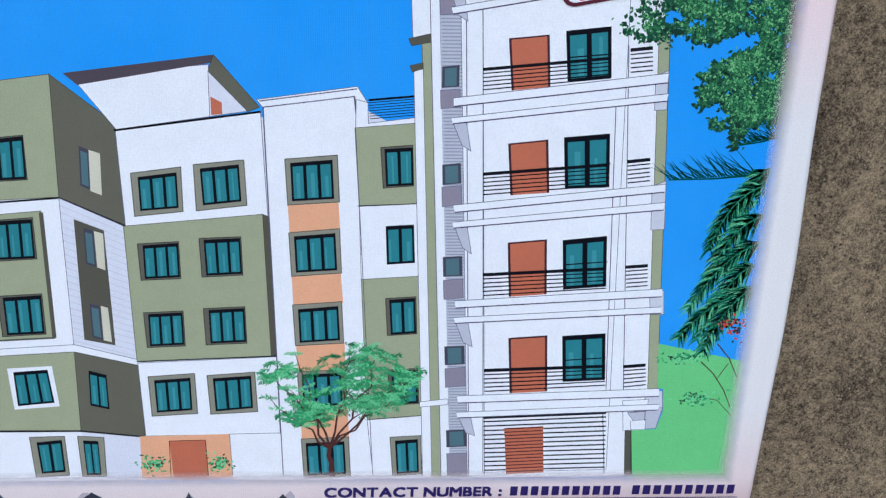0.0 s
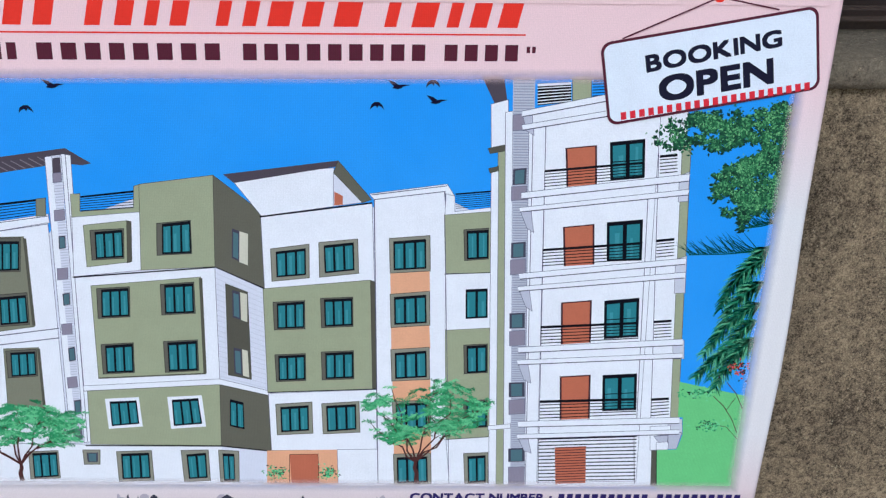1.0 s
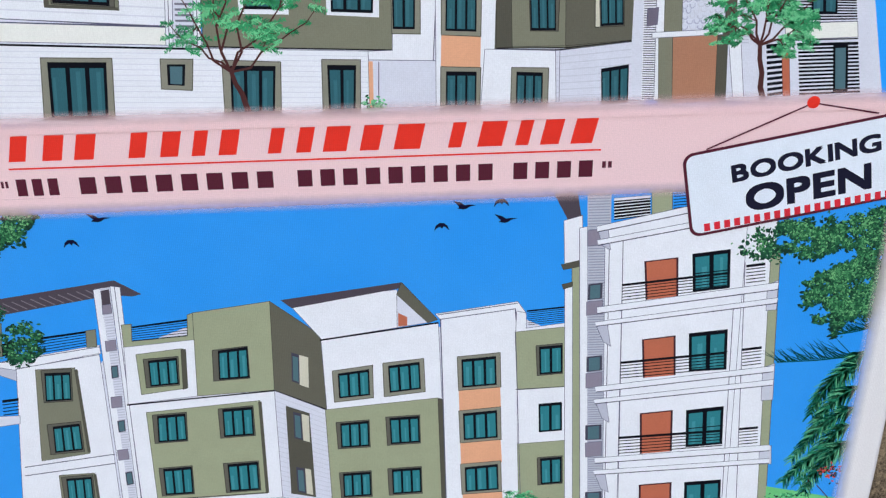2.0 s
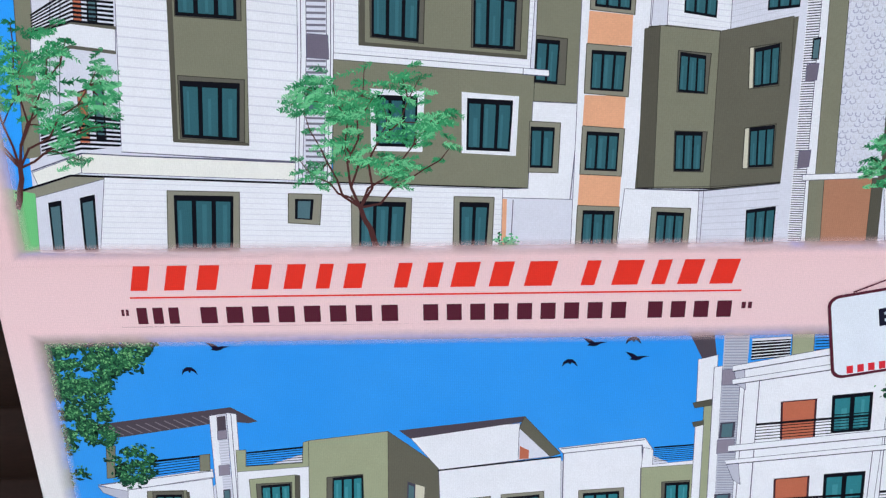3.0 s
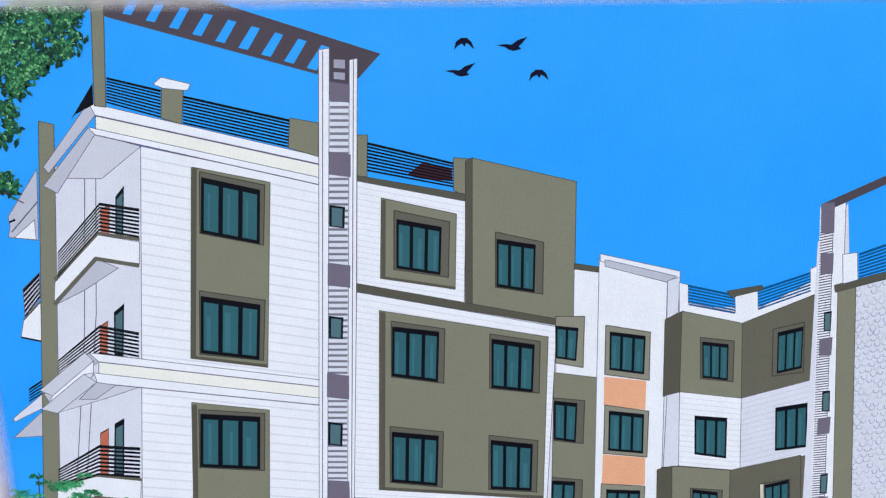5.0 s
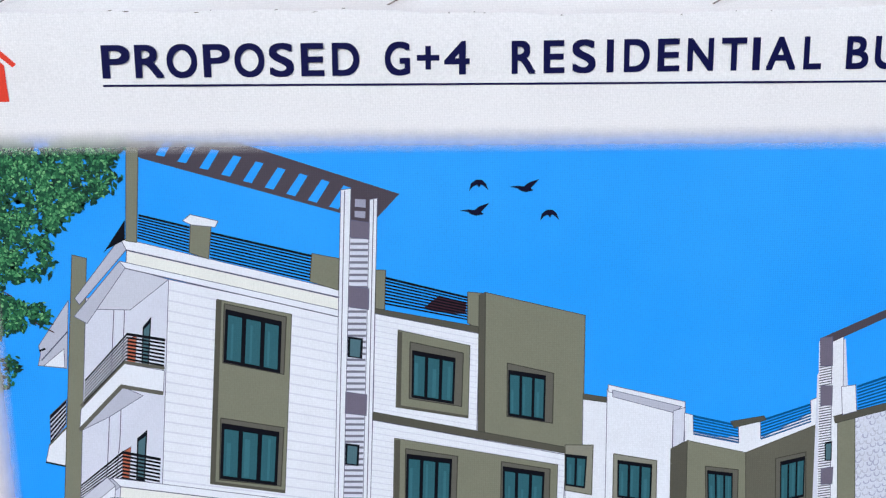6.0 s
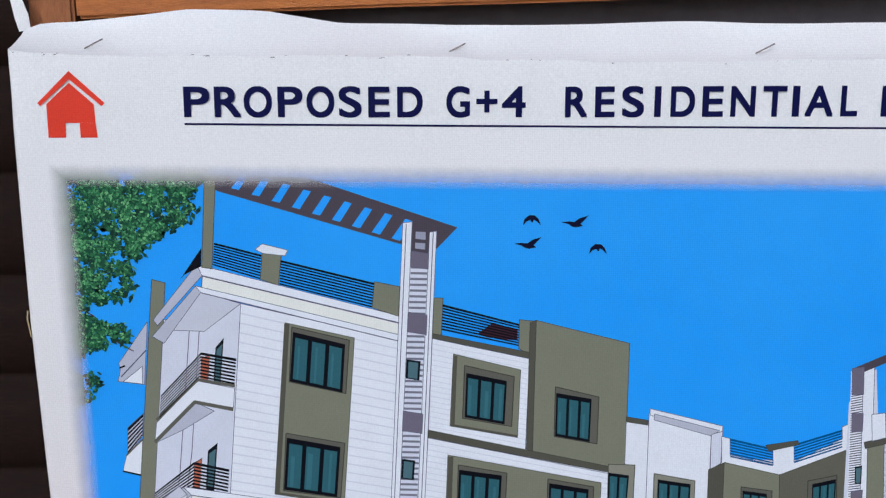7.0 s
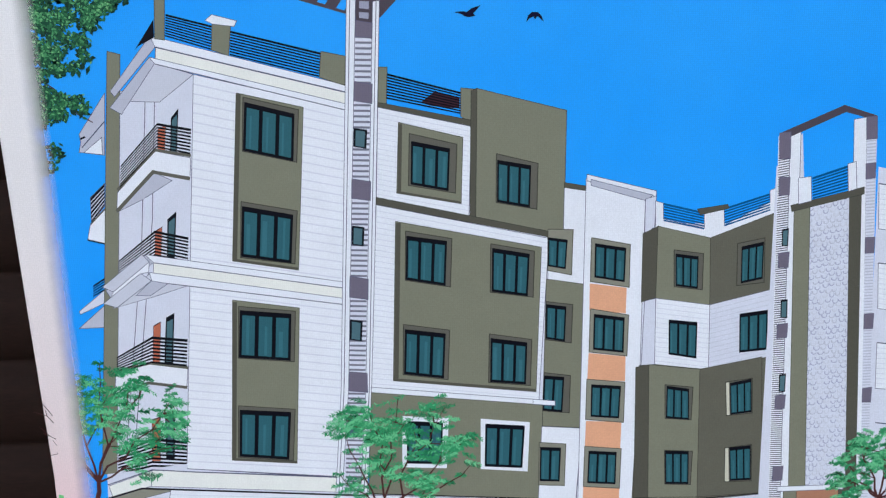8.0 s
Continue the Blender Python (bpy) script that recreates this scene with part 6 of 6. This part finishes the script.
wall(foot, "city", (275.8, -464.1, 277, -449.2, 280.3, -446, 281.2, -426.2, 283.1, -422, 285.7, -426.4, 285.6, -430.9, 288.7, -431, 289.4, -421.3, 293, -417, 296.6, -421.5, 296.5, -431.5, 299.2, -431.6, 301.6, -425.7, 303.8, -423.6, 306.5, -427.6, 306.3, -447, 309.5, -451.1, 310.2, -466.7))
wall(foot, "city_lt", (309.9, -455.6, 312.7, -455.8, 312.6, -466.8, 310.8, -466.7))
wall(foot, "city", (312.7, -455.2, 329.3, -455.2, 332.1, -454.2, 334.9, -455.5, 351.1, -457.6, 351.6, -469.7, 310.6, -466.7))
wall(foot, "city", (351.4, -469.7, 369.6, -466.1, 392.1, -465, 417.3, -474.5, 418, -474.6, 351.6, -469.7))


# ---- soft picture rims ----
band[:] = (-900, 900)
depth[0] = 2600
def soft_rim(name, inner, outer, parent):
    """A frame of paper colour that thins out inwards over the picture's rim."""
    d, e = pairs(inner), pairs(outer)
    depth[0] += 1
    y = -depth[0] * STEP
    n = len(d)
    far = []
    for (ix, iz), (ox, oz) in zip(d, e):
        far.append((ox + (ox - ix) * 0.4, oz + (oz - iz) * 0.15))
    verts = [(x / 1000, y, z / 1000) for x, z in d + e + far]
    faces = [(k, (k + 1) % n, n + (k + 1) % n, n + k) for k in range(n)] + [(n + k, n + (k + 1) % n, 2 * n + (k + 1) % n, 2 * n + k) for k in range(n)]
    ob = mesh_ob(name, verts, faces, [FADE], None, parent)
    a = ob.data.color_attributes.new("fade", "FLOAT_COLOR", "POINT")
    for k in range(3 * n):
        v = -0.15 if k < n else 1.15
        a.data[k].color = (v, v, v, 1)
    return ob


soft_rim("soft_rim", (-58, 459, 610, 450, 609, 40, -57, 41), (-75, 475, 626, 466, 625, 26, -74, 27), up)
soft_rim("soft_rim", (-57, -38, 610, -38, 609, -411, -57, -381), (-74, -24, 626, -24, 625, -427, -74, -395), low)

# ---- writing ----
depth[0] = 100
head = tagged(new("header_print"), "navy heading with red house emblem")
head.parent = banner
TILT = -0.42
HEADING = (
    ("PROPOSED", 499.8, TILT, ((9.6, 24.8), (27.5, 43.3), (44.7, 61.2), (64.5, 79.1), (81.4, 97.6), (100.2, 113.5), (117.4, 130), (134.3, 149.2))),
    ("G+4", 498.7, TILT, ((163, 176.8), (180.5, 192.8), (195.4, 209.3))),
    ("RESIDENTIAL", 498.2, -0.2, ((232.3, 245.5), (249.8, 261.3), (265.6, 278.4), (284.4, 288.3), (293.9, 308.1), (312.4, 324.6), (328.9, 343.3), (347.6, 361.5), (364.8, 369), (372.3, 388.8), (393.1, 403))),
    ("BUILDING", 497.4, TILT, ((416.7, 429), (432.5, 447), (452, 456), (461, 472), (477, 491), (496, 500), (505, 520), (525, 540))),
)
for text, z, turn, spans in HEADING:
    words(head, text, "navy", spans[0][0], spans[-1][1], z + 0.5, 17.8, turn, 0.03, 0.2, spans)
d = Drawing()
d.stroke("navy", [(9.5, 495.8), (200, 493.2), (541, 489.0)], 1.2)
d.done("printed_rule", head)
d = Drawing()
d.fill("logo", [(-75.8, 508.6), (-56.1, 527.1), (-56.3, 522.4), (-74.2, 507.0)])
d.fill("logo", [(-56.1, 527.1), (-36.4, 508.4), (-38.4, 506.6), (-56.3, 522.4)])
d.fill("logo", [(-70.6, 508.0), (-56.5, 520.4), (-42.9, 507.8), (-42.6, 496.8), (-70.8, 496.9)])
d.fill("logo", [(-70.8, 496.9), (-60.2, 496.9), (-60.6, 488.2), (-70.9, 488.3)])
d.fill("logo", [(-51.9, 496.8), (-42.6, 496.8), (-42.0, 488.1), (-52.0, 488.2)])
d.done("house_emblem", head)

title = tagged(new("title_print"), "red slanted title bars over dark maroon bars")
title.parent = banner
SPANS = ((0, 17), (22, 41), (43, 62), (79, 96), (100, 118), (121, 136), (139, 157), (172, 187), (191, 207), (209, 231), (234, 253), (257, 281),
         (294, 309), (314, 337), (340, 355), (357, 376), (378, 399))
bars(title, "red", [(a + 1, b - 5) for a, b in SPANS], 5.3, 18.4, 0.0, 0.22)
d = Drawing()
d.stroke("red", [(0, 0), (400.7, 0)], 1.3)
d.stroke("brown_ink", [(-8.3, -22.8), (412.2, -23.2)], 1.0)
d.done("printed_rule", title)
for x0, x1, n in ((-7.1, -1.2, 2), (3, 34.5, 3), (45, 181.5, 8), (192, 331.5, 9), (340.3, 401, 4), (402, 410.3, 2)):
    small = n == 2
    bars(title, "brown_ink", cells(x0, x1, n, 0.36), -20.2 + (6.4 if small else 0), 5 if small else 12.6, 0.0, 0.0, x0)


def rounded(cx, cz, w, h, r, turn):
    pts = []
    for sx, sz, a0 in ((1, 1, 0), (-1, 1, 90), (-1, -1, 180), (1, -1, 270)):
        for k in range(7):
            a = radians(a0 + 15 * k)
            pts.append((sx * (w / 2 - r) + r * math.cos(a), sz * (h / 2 - r) + r * math.sin(a)))
    c, s = math.cos(radians(turn)), math.sin(radians(turn))
    return [(cx + x * c - z * s, cz + x * s + z * c) for x, z in pts]


depth[0] = 3000
sign = tagged(new("booking_sign_print"), "printed white hanging sign with maroon border")
sign.parent = banner
d = Drawing()
d.stroke("brown_ink", [(474, -2), (545, 30), (592, 21)], 1.2)
d.level()
d.fill("brown_ink", rounded(545.6, -23.2, 167.5, 66.5, 8, 10.4))
d.level()
d.fill("sign_white", rounded(545.6, -23.2, 163, 62, 6.5, 10.4))
d.level()
d.fill("red", rounded(545, 30.5, 9, 9, 4.4, 0))
d.done("sign_board", sign)
words(sign, "BOOKING", "black_ink", 495.8, 600.1, -27.6, 13.0, 11.6, 0.055)
words(sign, "OPEN", "black_ink", 509, 596.5, -50.6, 19.3, 10.0, 0.06)
bars(sign, "sign_red", cells(479, 631, 21, 0.4), -66.2, 6.2, 9.6, 0.0, 479)

depth[0] = 3000
for text, x0, x1, z in (("CONTACT NUMBER :", 322.5, 449.3, -420.6), ("BRANCH OFFICE-", 327.8, 437, -436.1)):
    words(foot, text, "purple_ink", x0, x1, z, 8.0, -2.5, 0.06)
for x0, x1, n, z in ((455.7, 540, 11, -426.4), (546.5, 627, 10, -430.2), (440, 454, 2, -441.2), (459.5, 537, 8, -442.2), (544, 620, 9, -446.4), (513, 549, 5, -459.8), (556, 619, 7, -462),
                     (511, 620, 13, -472.2)):
    bars(foot, "purple_ink", cells(x0, x1, n, 0.3), z, 8.0, -2.6, 0.0, x0)
d = Drawing()
for x0, x1, z in ((322, 628, -423), (327, 621, -438.6), (511, 620, -474.6)):
    d.stroke("purple_ink", [(x0, z), (x1, z - 0.046 * (x1 - x0))], 0.8)
d.done("printed_rule", foot)

# ---- shop front behind ----
def shutter():
    ob = tagged(new("roller_shutter"), "dark brown corrugated steel roller shutter, closed", "shutter")
    pitch, z0, y = 0.088, -0.022, 0.28
    profile = [(0, 0.0), (0.006, -0.006), (0.02, -0.014), (0.045, -0.018), (0.066, -0.015), (0.078, -0.008), (0.083, 0.001), (0.088, 0.0)]
    def slat(x0, x1):
        verts = [(x, yy, zz) for zz, yy in profile for x in (x0, x1)] + [(x, yy + 0.0015, zz) for zz, yy in profile for x in (x0, x1)]
        n = len(profile)
        faces = [(2 * k, 2 * k + 1, 2 * k + 3, 2 * k + 2) for k in range(n - 1)] + [(2 * n + 2 * k, 2 * n + 2 * k + 2, 2 * n + 2 * k + 3, 2 * n + 2 * k + 1) for k in range(n - 1)]
        first = mesh_ob("slat", verts, faces, [SHUTTER], None, ob, True)
        return first
    wide = slat(-1.3, 1.6)
    short = slat(-1.3, 0.27)
    wide.location, short.location = (0, y, z0), (0, y, z0 - pitch)
    for src, start, count, step in ((wide, z0, 22, pitch), (short, z0 - pitch, 9, -pitch)):
        for k in range(1, count):
            c = src.copy()
            scene.collection.objects.link(c)
            c.location = (0, y, start + step * k)
    part("bottom_rail", block(0.27, 1.6, 0.215, 0.28, -0.050, -0.027, 0.002), RAIL, ob, "rusty dark steel bottom rail")
    part("rail_flange", block(0.27, 1.6, 0.190, 0.215, -0.036, -0.031, 0.001), RAIL, ob)
    for bx in (0.705, 1.1, 1.45):
        bm = bmesh.new()
        bmesh.ops.create_uvsphere(bm, u_segments=16, v_segments=10, radius=0.008)
        for v in bm.verts:
            v.co = Vector((v.co.x + bx, v.co.y * 0.7 + 0.214, v.co.z - 0.041))
        part("bolt", bm, RAIL, ob, "round bolt head", True)
    return ob


shutter()


def rough_slab(name, x0, x1, y_front, y_back, z0, z1, material, cell=0.012, amp=0.0016, kind=""):
    """A cast cement face with an uneven front."""
    nx, nz = int((x1 - x0) / cell), max(3, int((z1 - z0) / cell))
    verts, faces = [], []
    for j in range(nz + 1):
        for i in range(nx + 1):
            x, z = x0 + (x1 - x0) * i / nx, z0 + (z1 - z0) * j / nz
            n = noise.fractal(Vector((x * 22, 3, z * 22)), 1.0, 2.0, 4) * amp
            e = min(j, nz - j)
            verts.append((x, y_front - n + (0.004 if e == 0 else 0.001 if e == 1 else 0), z))
    k = len(verts)
    faces = [(j * (nx + 1) + i, j * (nx + 1) + i + 1, (j + 1) * (nx + 1) + i + 1, (j + 1) * (nx + 1) + i) for j in range(nz) for i in range(nx)]
    verts += [(x0, y_back, z0), (x1, y_back, z0), (x1, y_back, z1), (x0, y_back, z1)]
    top, bottom = [nz * (nx + 1) + i for i in range(nx + 1)], list(range(nx + 1))
    left, right = [j * (nx + 1) for j in range(nz + 1)], [j * (nx + 1) + nx for j in range(nz + 1)]
    faces += [tuple(top + [k + 2, k + 3]), tuple(reversed(bottom + [k + 1, k])), tuple(reversed(left)) + (k, k + 3), tuple(right + [k + 2, k + 1]), (k + 1, k, k + 3, k + 2)]
    ob = mesh_ob(name, verts, faces, [material], None, None, True)
    return tagged(ob, kind=kind)


tagged(rough_slab("plinth_wall", 0.27, 1.6, 0.120, 0.40, GROUND_Z, -0.0755, CONCRETE, kind="structure"), "brown-grey rough cement plinth under the shutter")
tagged(rough_slab("plinth_lip", 0.27, 1.6, 0.105, 0.40, -0.0755, -0.050, LIP, kind="structure"), "worn cement lip along the plinth")
tagged(mesh_ob("ground", [(-150, -150, GROUND_Z), (150, -150, GROUND_Z), (150, 150, GROUND_Z), (-150, 150, GROUND_Z)], [(0, 1, 2, 3)], [CONCRETE]), "rough grey cement pavement", kind="structure")
# Three closing walls; the last slab is unseen, added to cut steep sky light.
for name, dims in (("wall_west", (-4, -1.3, 0.20, 0.45, GROUND_Z, 3.2)), ("wall_east", (1.6, 4, 0.20, 0.45, GROUND_Z, 3.2)), ("wall_top", (-1.3, 1.6, 0.20, 0.45, 1.98, 3.2)), ("sky_blocker", (-4, 4, -0.75, 0.198, 1.95, 2.05))):
    tagged(part(name, block(*dims), PLASTER), "plain grey plaster, walls round the shutter and an added sky-blocking slab", kind="structure")

# ---- timber above ----
def timber(name, label, m, dims, material):
    bm = block(*dims, bevel=0.002)
    bmesh.ops.subdivide_edges(bm, edges=[e for e in bm.edges if e.calc_length() > 0.2], cuts=24)
    for v in bm.verts:
        v.co += Vector((0, noise.noise(v.co * 14) * 0.0012, noise.noise(v.co * 11 + Vector((5, 5, 5))) * 0.0016))
    ob = part(name, bm, material)
    ob.matrix_world = m
    return tagged(ob, label, "timber")


timber("wooden_batten", "orange-brown raw wooden batten behind the banner's top", pose(0, 0, 0, 0, -1.4, 0), (-0.0475, 0.75, 0.040, 0.075, 0.557, 0.612), WOOD)
timber("wooden_post", "weathered brown wooden post behind the banner", pose(0, 0, 0), (-0.090, -0.0625, 0.040, 0.076, GROUND_Z, 0.72), STUD)
# Added stand-in for an unidentified grey strip between the top margin and the batten.
timber("grey_filler_bar", "dark grey bar added to fill the strip behind the wooden batten", pose(0, 0, 0), (-0.02, 0.72, 0.085, 0.115, 0.500, 0.640), GREY_FILLER)

# a torn cloth tab over the post and a loose jute thread at the side
def tab(name, pts, thick, material, label):
    bm = bmesh.new()
    rings = [[bm.verts.new((x / 1000, y / 1000 + s * thick / 2000, z / 1000)) for s in (-1, 1)] for x, y, z in pts]
    for k in range(0, len(rings) - 2, 2):
        a, b2, c, d2 = rings[k], rings[k + 1], rings[k + 3], rings[k + 2]
        for s in (0, 1):
            bm.faces.new((a[s], b2[s], c[s], d2[s]))
        bm.faces.new((a[0], a[1], d2[1], d2[0]))
        bm.faces.new((b2[0], b2[1], c[1], c[0]))
    return part(name, bm, material, banner, label)


tab("cloth_tab", [(-93, 30, 548), (-86, 30, 549), (-95, 30, 556), (-86, 28, 558), (-97, 30, 568), (-90, 28, 570), (-97, 30, 584), (-92, 28, 586)], 0.6, PAPER, "torn white cloth tab")
tab("loose_thread", [(-94.6, 4, 381), (-93.9, 4, 381), (-95.4, 4, 376), (-94.6, 4, 376), (-94.6, 4, 370), (-93.9, 4, 370), (-93.8, 4, 364), (-93.3, 4, 364)], 0.6, THREAD, "loose jute thread")
